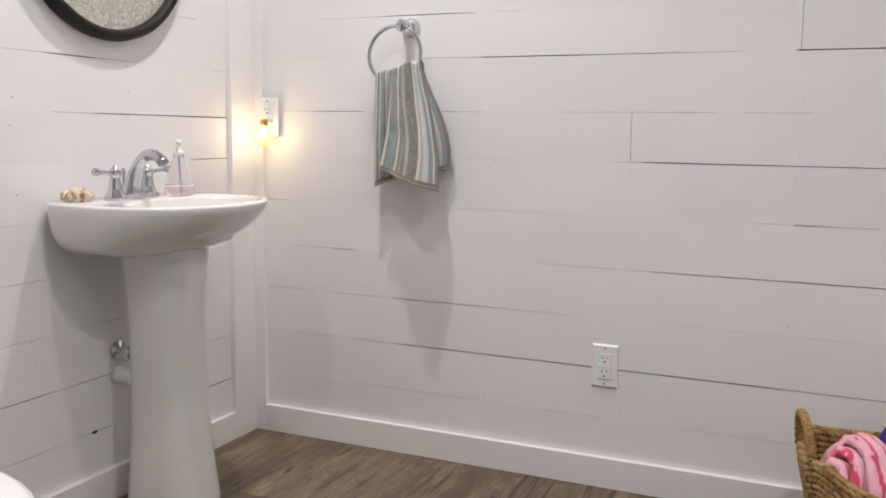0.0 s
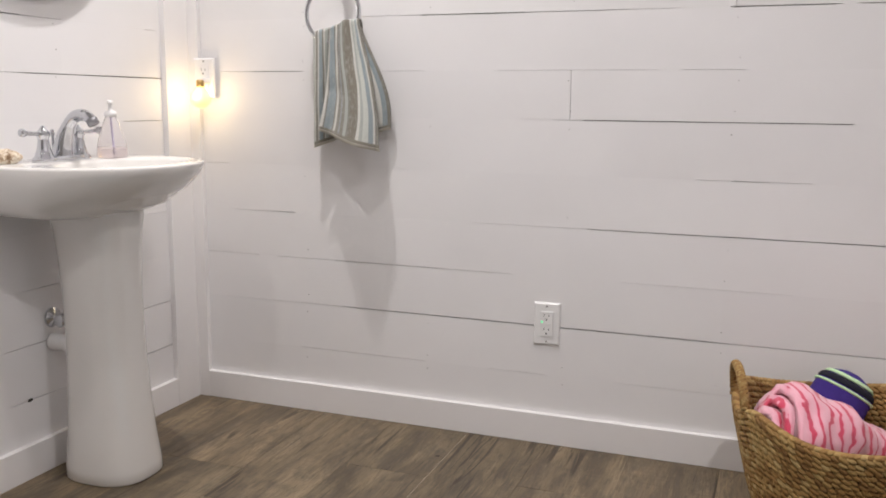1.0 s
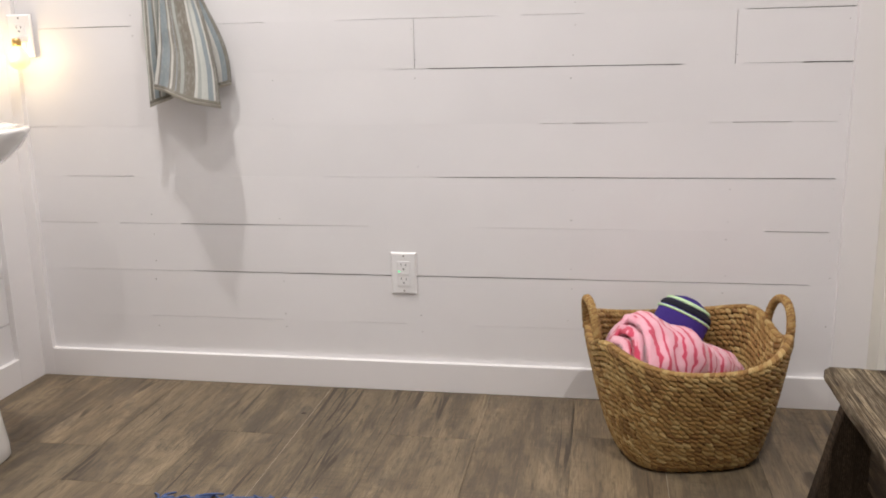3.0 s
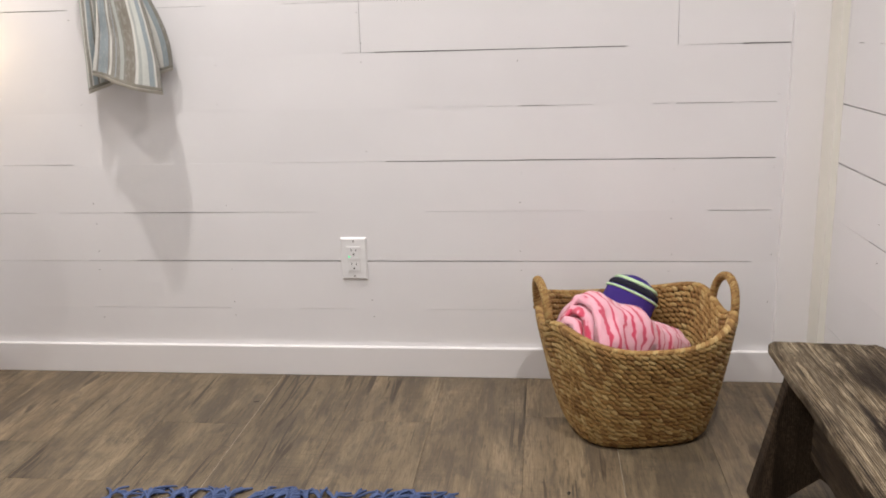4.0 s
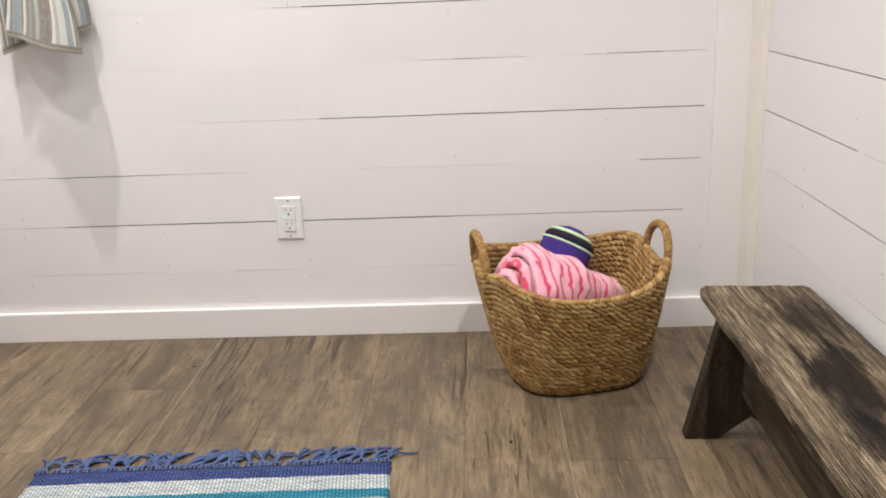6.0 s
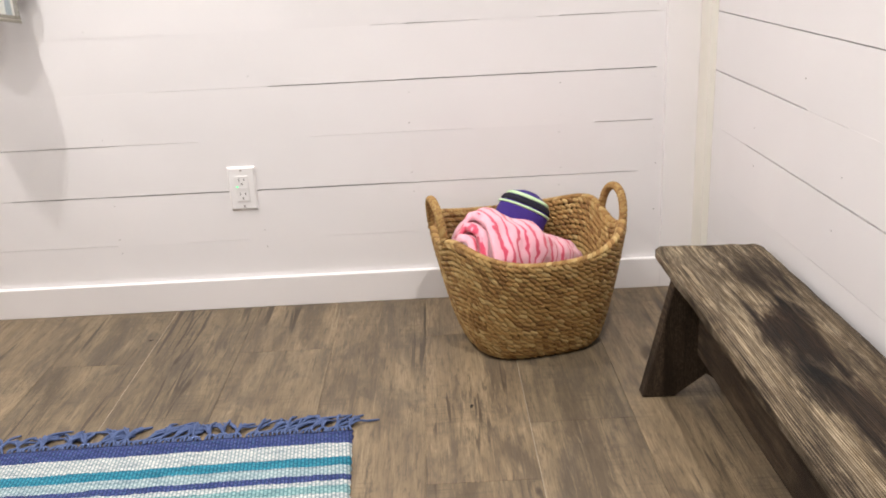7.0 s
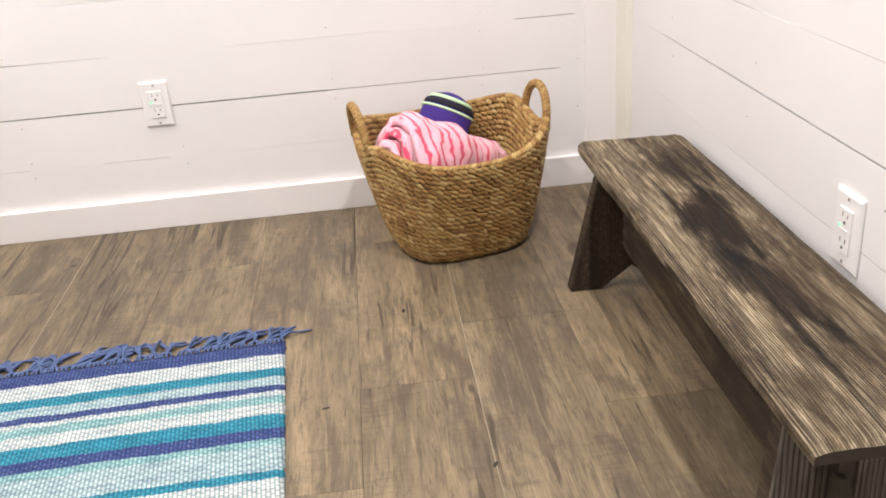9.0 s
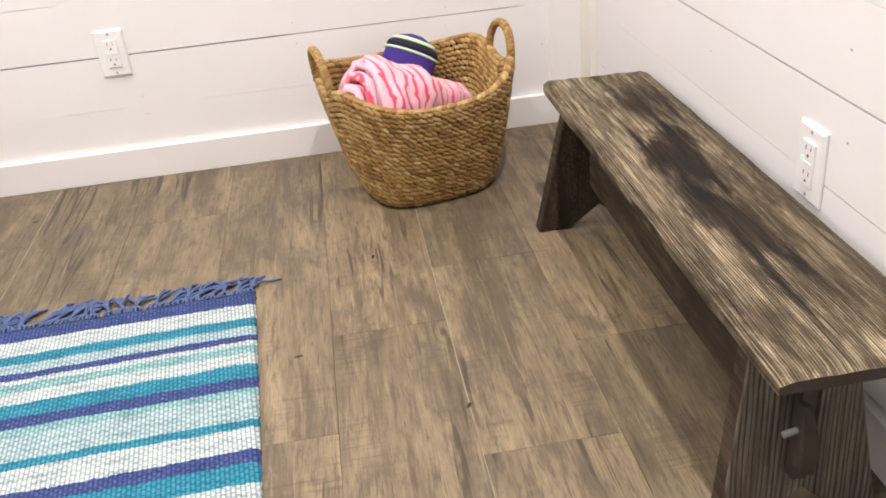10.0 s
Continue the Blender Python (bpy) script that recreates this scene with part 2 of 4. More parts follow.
def box(bm, x0, x1, y0, y1, z0, z1, bevel=0.0, m=None):
    vs = [bm.verts.new((x, y, z)) for x in (x0, x1) for y in (y0, y1) for z in (z0, z1)]
    fs = [bm.faces.new([vs[i] for i in q]) for q in ((0, 1, 3, 2), (4, 6, 7, 5), (0, 4, 5, 1), (2, 3, 7, 6), (0, 2, 6, 4), (1, 5, 7, 3))]
    if bevel:
        es = list({e for f in fs for e in f.edges})
        r = bmesh.ops.bevel(bm, geom=es, offset=bevel, segments=2, affect="EDGES", profile=0.5)
        vs = list({v for f in r["faces"] for v in f.verts} | {v for v in vs if v.is_valid})
    if m is not None:
        bmesh.ops.transform(bm, matrix=m, verts=[v for v in vs if v.is_valid])
    return vs


def boxed(*a, bevel=0.0):
    bm = bmesh.new()
    box(bm, *a, bevel=bevel)
    return bm


def loft(bm, rings, caps=True, closed=True):
    """Skin a list of rings of points, all of one length."""
    rows = [[bm.verts.new(p) for p in r] for r in rings]
    n = len(rows[0])
    for a, b in zip(rows, rows[1:]):
        for i in range(n if closed else n - 1):
            j = (i + 1) % n
            bm.faces.new((a[i], a[j], b[j], b[i]))
    if caps and closed:
        bm.faces.new(rows[0][::-1])
        bm.faces.new(rows[-1])
    return rows


def circle(cx, cy, z, r, n=24):
    return [(cx + r * math.cos(2 * math.pi * i / n), cy + r * math.sin(2 * math.pi * i / n), z) for i in range(n)]


def lathe(bm, profile, cx=0.0, cy=0.0, n=28, caps=True):
    return loft(bm, [circle(cx, cy, z, max(r, 1e-4), n) for r, z in profile], caps)


def tube(bm, points, radius, n=10, caps=True):
    """A round rod along points; radius is a number or one per point."""
    pts = [Vector(p) for p in points]
    rr = [radius] * len(pts) if isinstance(radius, (int, float)) else radius
    rings, side = [], None
    for i, p in enumerate(pts):
        d = (pts[min(i + 1, len(pts) - 1)] - pts[max(i - 1, 0)]).normalized()
        if side is None:
            side = d.orthogonal().normalized()
        side = (side - d * side.dot(d)).normalized()
        up = d.cross(side)
        rings.append([p + (side * math.cos(a) + up * math.sin(a)) * rr[i] for a in (2 * math.pi * k / n for k in range(n))])
    loft(bm, rings, caps)


def spline(points, per=8):
    """A smooth curve through the points."""
    p = [Vector(q) for q in points]
    out = []
    for i in range(len(p) - 1):
        a, b, c, d = p[max(i - 1, 0)], p[i], p[i + 1], p[min(i + 2, len(p) - 1)]
        for k in range(per):
            t = k / per
            out.append(0.5 * (2 * b + (c - a) * t + (2 * a - 5 * b + 4 * c - d) * t * t + (3 * b - a - 3 * c + d) * t ** 3))
    return out + [p[-1]]


# ---- structure ----
rng = random.Random(5)
PITCH = 0.1333
GAPS = [0.0533, 0.1867, 0.320, 0.4535, 0.585, 0.7215, 0.8605, 0.985, 1.129, 1.246] + [1.246 + PITCH * k for k in range(1, 9)]

LEFT_LEVELS = GAPS[:5] + [0.715, 0.845, 0.962, 1.092, 1.224] + [1.224 + PITCH * k for k in range(1, 9)]

floor = tagged(new("floor"), "weathered brown-grey wood-look plank floor", "floor", kind="structure")
sub = part("subfloor", boxed(-0.1, XR + 0.1, YF - 0.1, 0.1, -0.06, -0.004), M_FLOOR, floor)
ceiling = part("ceiling", boxed(-0.1, XR + 0.1, YF - 0.1, 0.1, CEIL, CEIL + 0.05), M_TRIM, None)
tagged(ceiling, "plain white painted ceiling", "ceiling", kind="structure")
wall_back = tagged(new("wall_back"), "white painted shiplap board wall with thin dark gaps", "wall", kind="structure")
wall_left = tagged(new("wall_left"), "white painted shiplap board wall behind the sink", "wall", kind="structure")
wall_right = tagged(new("wall_right"), "white painted shiplap board wall beside the bench", "wall", kind="structure")
# unseen closing wall; its grey is chosen to bounce less light into the shadows
wall_front = tagged(new("wall_front"), "unseen plain wall closing the room, grey to cut fill light", "wall", kind="structure")
part("core", boxed(-0.1, XR + 0.1, 0.019, 0.10, -0.05, CEIL), M_BACK, wall_back)
part("core", boxed(-0.1, -0.019, YF, 0.018, -0.05, CEIL), M_BACK, wall_left)
part("core", boxed(XR + 0.019, XR + 0.1, YF, 0.018, -0.05, CEIL), M_BACK, wall_right)
part("core", boxed(-0.1, XR + 0.1, YF - 0.1, YF, -0.05, CEIL), painted_wood("grey_fill_cut", (0.42, 0.40, 0.385)), wall_front)

S, MD, FT = 0.0035, 0.0025, 0.0012
BACK_GAPS = {
    1: [(0.37, 0.75, FT), (0.95, 1.10, FT), (1.3, 2.1, FT * 0.6)],
    2: [(0.10, 0.33, FT * 0.7), (0.36, 0.50, FT), (0.45, 0.80, S), (0.80, 1.53, S * 1.3), (1.54, 2.12, MD)],
    3: [(0.05, 0.22, FT), (0.30, 0.46, FT), (0.48, 0.80, MD), (0.80, 1.0, FT), (1.3, 1.7, FT * 0.6), (2.02, 2.16, MD)],
    4: [(0.155, 0.28, FT), (0.28, 0.345, MD), (0.9, 1.2, FT), (1.2, 1.75, S), (1.75, 2.17, S)],
    5: [(0.06, 0.13, FT), (1.47, 1.52, FT), (1.55, 1.62, MD), (1.63, 1.72, FT), (1.88, 1.91, FT), (1.93, 2.06, MD), (2.08, 2.16, FT)],
    6: [(1.11, 1.18, FT), (1.18, 1.50, S), (1.5, 1.80, MD), (1.95, 2.08, FT), (2.08, 2.19, S)],
    7: [(0.12, 0.21, FT), (0.21, 0.377, MD), (0.62, 0.75, FT), (0.95, 1.1, FT), (1.11, 1.35, FT), (1.42, 1.56, FT), (1.95, 2.19, MD)],
    8: [(0.56, 0.74, FT), (0.74, 1.02, S), (1.02, 1.28, MD), (1.28, 1.40, FT), (1.53, 1.75, S), (1.8, 2.18, MD)],
    9: [(0.25, 0.45, FT), (0.45, 0.71, MD), (0.78, 0.85, FT), (1.6, 2.1, MD)],
}
LEFT_GAPS = {
    1: [(0.42, 0.60, FT), (0.60, 0.72, MD), (0.78, 0.95, FT), (1.2, 1.6, MD), (0.12, 0.35, S)],
    2: [(0.10, 0.32, MD), (0.58, 0.72, MD), (0.72, 0.8, FT), (0.8, 1.5, MD)],
    3: [(0.55, 0.66, FT), (0.8, 1.5, FT)],
    4: [(0.12, 0.2, FT), (0.8, 1.1, FT)],
    6: [(0.12, 0.28, MD)],
    7: [(0.12, 0.42, S), (0.42, 0.62, MD), (0.62, 0.75, FT), (0.9, 1.3, FT)],
    8: [(0.14, 0.18, FT), (0.50, 0.62, FT), (0.62, 0.76, S), (0.76, 0.95, FT)],
    9: [(0.25, 0.32, FT), (0.8, 1.3, MD)],
}
RIGHT_GAPS = {
    1: [(0.1, 0.3, FT), (1.3, 1.7, MD)],
    2: [(0.24, 0.7, FT * 0.6), (0.7, 1.11, FT), (1.17, 1.7, MD)],
    3: [(0.17, 0.33, FT), (0.33, 1.7, S * 1.1)],
    4: [(0.10, 0.40, S * 1.3), (0.40, 0.63, S), (0.66, 0.80, FT), (0.95, 1.6, FT)],
    5: [(0.10, 0.9, S * 0.9), (0.9, 1.6, MD)],
    6: [(0.18, 0.2, MD), (0.3, 0.9, FT)],
    7: [(0.1, 1.2, MD)],
}
BACK_JOINTS = {7: [(1.148, FT), (1.926, FT)], 9: [(1.533, FT)], 3: [(1.543, 0.0)]}
RIGHT_JOINTS = {7: [(0.104, S)], 4: [(0.165, 0.0005)]}
LEFT_JOINTS = {8: [(0.50, 0.0)], 1: [(0.9, 0.0)]}


def gap_at(stretches, s):
    for a, b, w in stretches:
        if a <= s <= b:
            return w * (0.65 + 0.5 * abs(noise.noise((s * 9, w * 900, a * 3))))
    return 0.0


def boards(wall, gaps, joints, length, place, levels=GAPS):
    """Lay the boards of one wall; place(s, z, depth) gives the point on it."""
    edges = [0.0] + levels[:] + [CEIL]
    for row in range(len(edges) - 1):
        lo, hi = edges[row], edges[row + 1]
        if hi <= lo:
            continue
        low, high = gaps.get(row - 1, []), gaps.get(row, [])
        cuts = [0.0] + [j for j, w in joints.get(row, [])] + [length]
        wid = [0.0] + [w for j, w in joints.get(row, [])] + [0.0]
        for i in range(len(cuts) - 1):
            s0, s1 = cuts[i] + wid[i] / 2, cuts[i + 1] - wid[i + 1] / 2
            marks = {s0, s1}
            for a, b, w in low + high:
                for q in (a - 0.012, a + 0.003, (a + b) / 2, b - 0.003, b + 0.012):
                    if s0 < q < s1:
                        marks.add(q)
            proud = rng.uniform(0.0, 0.0009)
            bm = bmesh.new()
            rings = []
            for s in sorted(marks):
                a, b = lo + gap_at(low, s) / 2, hi - gap_at(high, s) / 2
                rings.append([place(s, a, -0.017), place(s, b, -0.017), place(s, b, proud), place(s, a, proud)])
            loft(bm, rings)
            part("board", bm, M_WALL, wall)


boards(wall_back, BACK_GAPS, BACK_JOINTS, XR, lambda s, z, d: (s, -d, z))
boards(wall_left, LEFT_GAPS, LEFT_JOINTS, -YF, lambda s, z, d: (d, -s, z), LEFT_LEVELS)
boards(wall_right, RIGHT_GAPS, RIGHT_JOINTS, -YF, lambda s, z, d: (XR - d, -s, z))


# nail heads and small knocks in the boards
def specks(wall, spots, place, name="nail_mark"):
    for s, z, r in spots:
        bm = bmesh.new()
        c = [place(s + r * math.cos(k * math.pi / 3), z + r * 0.8 * math.sin(k * math.pi / 3), 0.0012) for k in range(6)]
        d = [place(s + r * math.cos(k * math.pi / 3), z + r * 0.8 * math.sin(k * math.pi / 3), 0.0) for k in range(6)]
        loft(bm, [d, c])
        part(name, bm, M_NAIL, wall)


M_NAIL = plain("dull_nail", (0.30, 0.28, 0.27), 0.7)
spots = []
for stud in (0.39, 0.766, 1.146, 1.543, 1.925, 2.17):
    for zz in GAPS[1:11]:
        for dz in (0.022, -0.026):
            if rng.random() < 0.5:
                spots.append((stud + rng.uniform(-0.006, 0.006), zz + dz + rng.uniform(-0.006, 0.006), rng.uniform(0.0010, 0.0019)))
specks(wall_back, spots, lambda s, z, d: (s, -d, z))
specks(wall_left, [(0.515, 1.02, 0.002), (0.52, 0.955, 0.0018), (0.86, 0.99, 0.0025), (0.87, 0.93, 0.002), (0.84, 0.45, 0.002), (0.83, 0.40, 0.002), (0.52, 1.08, 0.0018), (0.86, 0.78, 0.002)], lambda s, z, d: (d, -s, z))
specks(wall_right, [(0.38, 0.50, 0.0016), (0.39, 0.42, 0.0016), (0.80, 0.50, 0.0018), (0.78, 0.40, 0.0016), (0.62, 0.64, 0.0016), (1.2, 0.52, 0.002), (1.22, 0.40, 0.002)], lambda s, z, d: (XR - d, -s, z))
M_KNOT = plain("dark_hole", (0.03, 0.025, 0.02), 0.9)
for (s, z) in ((0.665, 0.187), (0.36, 0.321)):
    bm = bmesh.new()
    lathe(bm, [(0.009, 0.0), (0.008, 0.0006)], n=10)
    part("knot_hole", bm, M_KNOT, wall_left, "small dark knot hole", at=Matrix.Translation((0.0006, -s, z)) @ Euler((0, radians(90), 0)).to_matrix().to_4x4() @ Matrix.Diagonal((0.45, 1, 1, 1)))

# trim in the corners, and baseboards
TR = 0.017
for name, dims in (("trim_back_left", (0.0, 0.050, -TR, -0.0, 0.0, CEIL)), ("trim_left", (0.0, TR, -0.122, -TR - 0.0005, 0.0, CEIL)),
                   ("trim_back_right", (2.190, XR - 0.0, -TR, -0.0, 0.0, CEIL)), ("trim_right", (XR - TR, XR, -0.098, -TR - 0.0005, 0.0, CEIL))):
    tagged(part(name, boxed(*dims, bevel=0.0012), M_CREAM if name == "trim_right" else M_TRIM, None), "white painted flat corner trim board", "trim", kind="structure")
BB = 0.082
for name, dims in (("baseboard_back", (0.016, XR - 0.016, -0.0165, -0.0, 0.0, BB)), ("baseboard_left", (0.0, 0.0162, YF, -0.0002, 0.0, BB + 0.0005)),
                   ("baseboard_right", (XR - 0.0162, XR, YF, -0.0002, 0.0, BB + 0.0005))):
    tagged(part(name, boxed(*dims, bevel=0.0015), M_TRIM, None), "white painted flat baseboard", "baseboard", kind="structure")

# floor planks
M_EDGE = plain("worn_plank_edge", (0.30, 0.25, 0.185), 0.6, vary=0.5, scale=14)
SEAMS = [-0.02, 0.23, 0.45, 0.67, 0.8915, 1.113, 1.336, 1.5605, 1.7665, 1.975, 2.185, XR + 0.01]
ENDS = [(-0.9, -2.0), (-0.45, -1.6), (-0.62, -1.85), (-0.33, -1.45), (-0.93, -2.1), (-0.30, -1.5), (-1.152, -2.2), (-0.255, -0.885, -1.9), (-0.69, -1.252, -2.3), (-1.010, -2.1), (-0.6, -1.7)]
for i in range(len(SEAMS) - 1):
    ys = [0.0, *ENDS[i], YF]
    for a, b in zip(ys, ys[1:]):
        bm = bmesh.new()
        worn = {4: 0.0020, 8: 0.0006}.get(i, 0.0)
        x0, x1, e = SEAMS[i] + 0.00012, SEAMS[i + 1] - 0.00012, 0.00012
        loft(bm, [[(x0, b + e, -0.004), (x1, b + e, -0.004), (x1, a - e, -0.004), (x0, a - e, -0.004)],
                  [(x0, b + e, -0.0008), (x1, b + e, -0.0008), (x1, a - e, -0.0008), (x0, a - e, -0.0008)],
                  [(x0 + 0.0005 + worn, b + e + 0.0005, 0), (x1 - 0.0005, b + e + 0.0005, 0), (x1 - 0.0005, a - e - 0.0005, 0), (x0 + 0.0005 + worn, a - e - 0.0005, 0)]])
        ob = part("plank", bm, M_FLOOR, floor)
        if worn:
            ob.data.materials.append(M_EDGE)
            for f in ob.data.polygons:
                if f.normal.x < -0.2 and f.normal.z > 0.2:
                    f.material_index = 1


# ---- sockets ----
def socket(m, label, lit=False):
    """A duplex outlet in a cover plate; local x across, z up, -y out of the wall."""
    ob = empty("wall_outlet", 0, 0, 0, label, "wall outlet", group="outlets on the walls", m=m)
    bm = bmesh.new()
    loft(bm, [[(-0.035, 0, -0.057), (0.035, 0, -0.057), (0.035, 0, 0.057), (-0.035, 0, 0.057)],
              [(-0.035, -0.003, -0.057), (0.035, -0.003, -0.057), (0.035, -0.003, 0.057), (-0.035, -0.003, 0.057)],
              [(-0.031, -0.006, -0.053), (0.031, -0.006, -0.053), (0.031, -0.006, 0.053), (-0.031, -0.006, 0.053)]])
    part("cover_plate", bm, M_PLASTIC, ob)
    part("receptacle", boxed(-0.0165, 0.0165, -0.0085, -0.0055, -0.0335, 0.0335, bevel=0.0008), M_PLASTIC, ob)
    for s in (-1, 1):
        part("screw", boxed(-0.0025, 0.0025, -0.0066, -0.0055, s * 0.0475 - 0.0025, s * 0.0475 + 0.0025, bevel=0.0004), M_NAIL, ob)
        cz = 0.019 * s
        part("slot", boxed(-0.0074, -0.0057, -0.0088, -0.0078, cz + 0.0015, cz + 0.0085), M_BLACK, ob)
        part("slot", boxed(0.0057, 0.0074, -0.0088, -0.0078, cz + 0.0015, cz + 0.0078), M_BLACK, ob)
        bm = bmesh.new()
        lathe(bm, [(0.0025, 0), (0.0025, 0.001)], n=10)
        part("ground_hole", bm, M_BLACK, ob, at=Matrix.Translation((0.0, -0.0078, cz - 0.0065)) @ Euler((radians(90), 0, 0)).to_matrix().to_4x4())
    part("button", boxed(-0.011, -0.001, -0.0095, -0.0082, -0.0032, 0.0032, bevel=0.0004), M_PLASTIC, ob)
    part("button", boxed(0.001, 0.011, -0.0095, -0.0082, -0.0032, 0.0032, bevel=0.0004), M_PLASTIC, ob)
    if lit:
        part("indicator", boxed(-0.0145, -0.0100, -0.0093, -0.0078, 0.0035, 0.0075, bevel=0.0004), M_GREEN, ob, "small lit green indicator")
    return ob


def glow(name, tone, strength):
    g = Graph(name).put(Roughness=0.4, Emission_Strength=strength)
    g.bsdf.inputs["Base Color"].default_value = (*tone, 1)
    g.bsdf.inputs["Emission Color"].default_value = (*tone, 1)
    return g.mat


M_GREEN = glow("green_indicator", (0.10, 0.85, 0.30), 1.3)
socket(Matrix.Translation((1.1045, -0.0008, 0.328)), "white outlet with a green light above the baseboard", True)
socket(Matrix.Translation((XR - 0.001, -1.143, 0.339)) @ Euler((0, 0, radians(-90))).to_matrix().to_4x4(), "white outlet above the wooden bench", True)
socket(Matrix.Translation((0.0725, -0.0175, 0.966)) , "white outlet holding a night light")

night = empty("night_light", 0.089, -0.03, 0.94, "glowing globe bulb night light plugged into an outlet", "night light")
bm = bmesh.new()
lathe(bm, [(0.010, 0.0), (0.0115, 0.002), (0.0115, 0.016), (0.009, 0.020)], n=18)
part("socket_base", bm, M_BRASS, night, "dull brass bulb base", True, Matrix.Translation((-0.004, -0.03, 0.0)))
part("plug", boxed(-0.012, 0.006, -0.03, 0.010, 0.010, 0.026, bevel=0.003), M_PLASTIC, night)
bm = bmesh.new()
lathe(bm, [(0.002, -0.060), (0.012, -0.0585), (0.021, -0.052), (0.0265, -0.042), (0.0275, -0.033), (0.025, -0.022), (0.019, -0.012), (0.012, -0.004), (0.010, 0.001)], n=24)
M_BULB = glow("lit_bulb_glass", (1.0, 0.86, 0.36), 1.5)
bulb = part("bulb", bm, M_BULB, night, "glowing warm yellow globe bulb", True, Matrix.Translation((-0.004, -0.03, 0.0)))
bulb.visible_shadow = False

# ---- bench ----
bench = empty("bench", 2.15, -1.02, 0.0, "weathered rough wooden plank bench with dark stains against the wall", "bench")
BT = 0.290


def bench_top():
    bm = bmesh.new()
    nx, ny = 14, 60
    x0, x1, y0, y1 = 2.047, 2.268, -1.536, -0.500
    top = {}
    for j in range(ny + 1):
        for i in range(nx + 1):
            u, v = i / nx, j / ny
            x, y = x0 + (x1 - x0) * u, y0 + (y1 - y0) * v
            cut = 0.020
            if v > 0.9:
                far = y1 - y
                x = max(x, x0 + max(0.0, cut - far) * 0.7)
                x = min(x, x1 - max(0.0, cut - far) * 0.7)
            if v == 1.0:
                y -= 0.024 * u
            edge = min(u, 1 - u)
            x += 0.0022 * noise.noise((y * 11, u * 3, 0.3)) * (1 if edge < 0.01 else 0.2)
            z = BT + 0.0018 * noise.noise((x * 60, y * 2.5, 1.7)) + 0.003 * noise.noise((x * 5, y * 2, 4.1))
            z -= 0.004 if edge < 0.001 else 0.0
            z -= 0.003 if v in (0.0, 1.0) else 0.0
            top[i, j] = bm.verts.new((x, y, z))
    low = {k: bm.verts.new((v.co.x, v.co.y, BT - 0.018)) for k, v in top.items() if k[0] in (0, nx) or k[1] in (0, ny)}
    for j in range(ny):
        for i in range(nx):
            bm.faces.new((top[i, j], top[i + 1, j], top[i + 1, j + 1], top[i, j + 1]))
    rim = [(i, 0) for i in range(nx)] + [(nx, j) for j in range(ny)] + [(i, ny) for i in range(nx, 0, -1)] + [(0, j) for j in range(ny, 0, -1)]
    for a, b in zip(rim, rim[1:] + rim[:1]):
        bm.faces.new((top[a], low[a], low[b], top[b]))
    bm.faces.new([low[k] for k in rim[::-1]])
    bmesh.ops.translate(bm, verts=bm.verts, vec=(-2.15, 1.02, 0))
    return bm


seat = part("seat", bench_top(), M_BENCH, bench)
seat.data.materials.append(M_END)
for f in seat.data.polygons:
    if abs(f.normal.y) > 0.8:
        f.material_index = 1


def bench_leg(y, foot, head, t=0.032):
    """An end board, wider at the foot, with a notch cut up from the floor."""
    w = foot[1] - foot[0]
    prof = [(foot[0], 0.0), (foot[0] + 0.26 * w, 0.0), (foot[0] + 0.5 * w, 0.052), (foot[1] - 0.26 * w, 0.0), (foot[1], 0.0), (head[1], BT - 0.018), (head[0], BT - 0.018)]
    bm = bmesh.new()
    loft(bm, [[(x - 2.15, y - t / 2 + 1.02, z) for x, z in prof], [(x - 2.15, y + t / 2 + 1.02, z) for x, z in prof]])
    bmesh.ops.bevel(bm, geom=bm.edges[:], offset=0.0025, segments=1, affect="EDGES")
    return bm


part("leg", bench_leg(-0.600, (2.006, 2.266), (2.070, 2.215)), M_BROWN_LEG_SHADED, bench)
near_leg = part("leg", bench_leg(-1.440, (2.034, 2.246), (2.054, 2.184)), M_LEG, bench)
near_leg.data.materials.append(M_BROWN_LEG_SHADED)
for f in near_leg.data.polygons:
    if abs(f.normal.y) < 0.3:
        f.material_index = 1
part("stretcher", boxed(-0.034, -0.008, -0.45, 0.42, 0.092, 0.2665, bevel=0.003), M_STRETCH_SHADED, bench)
bm = bmesh.new()
loft(bm, [[(-0.038, -0.474, 0.106), (-0.020, -0.474, 0.102), (-0.020, -0.454, 0.102), (-0.038, -0.454, 0.106)],
          [(-0.044, -0.481, 0.138), (-0.021, -0.481, 0.135), (-0.021, -0.454, 0.135), (-0.044, -0.454, 0.138)],
          [(-0.045, -0.479, 0.178), (-0.024, -0.479, 0.172), (-0.024, -0.454, 0.172), (-0.045, -0.454, 0.178)],
          [(-0.043, -0.468, 0.208), (-0.030, -0.466, 0.204), (-0.030, -0.454, 0.204), (-0.043, -0.454, 0.208)]])
bmesh.ops.bevel(bm, geom=bm.edges[:], offset=0.002, segments=1, affect="EDGES")
part("wedge_key", bm, plain("olive_brown_wedge", (0.046, 0.036, 0.024), 0.8, vary=0.45, scale=45, bump=0.5), bench, "dark wooden wedge locking the stretcher")
part("slot", boxed(-0.038, -0.020, -0.4585, -0.44, 0.085, 0.245), M_END, bench, "dark slot in the leg behind the wedge")
bm = bmesh.new()
tube(bm, [(-0.062, -0.466, 0.168), (-0.042, -0.466, 0.172)], 0.0042, 10)
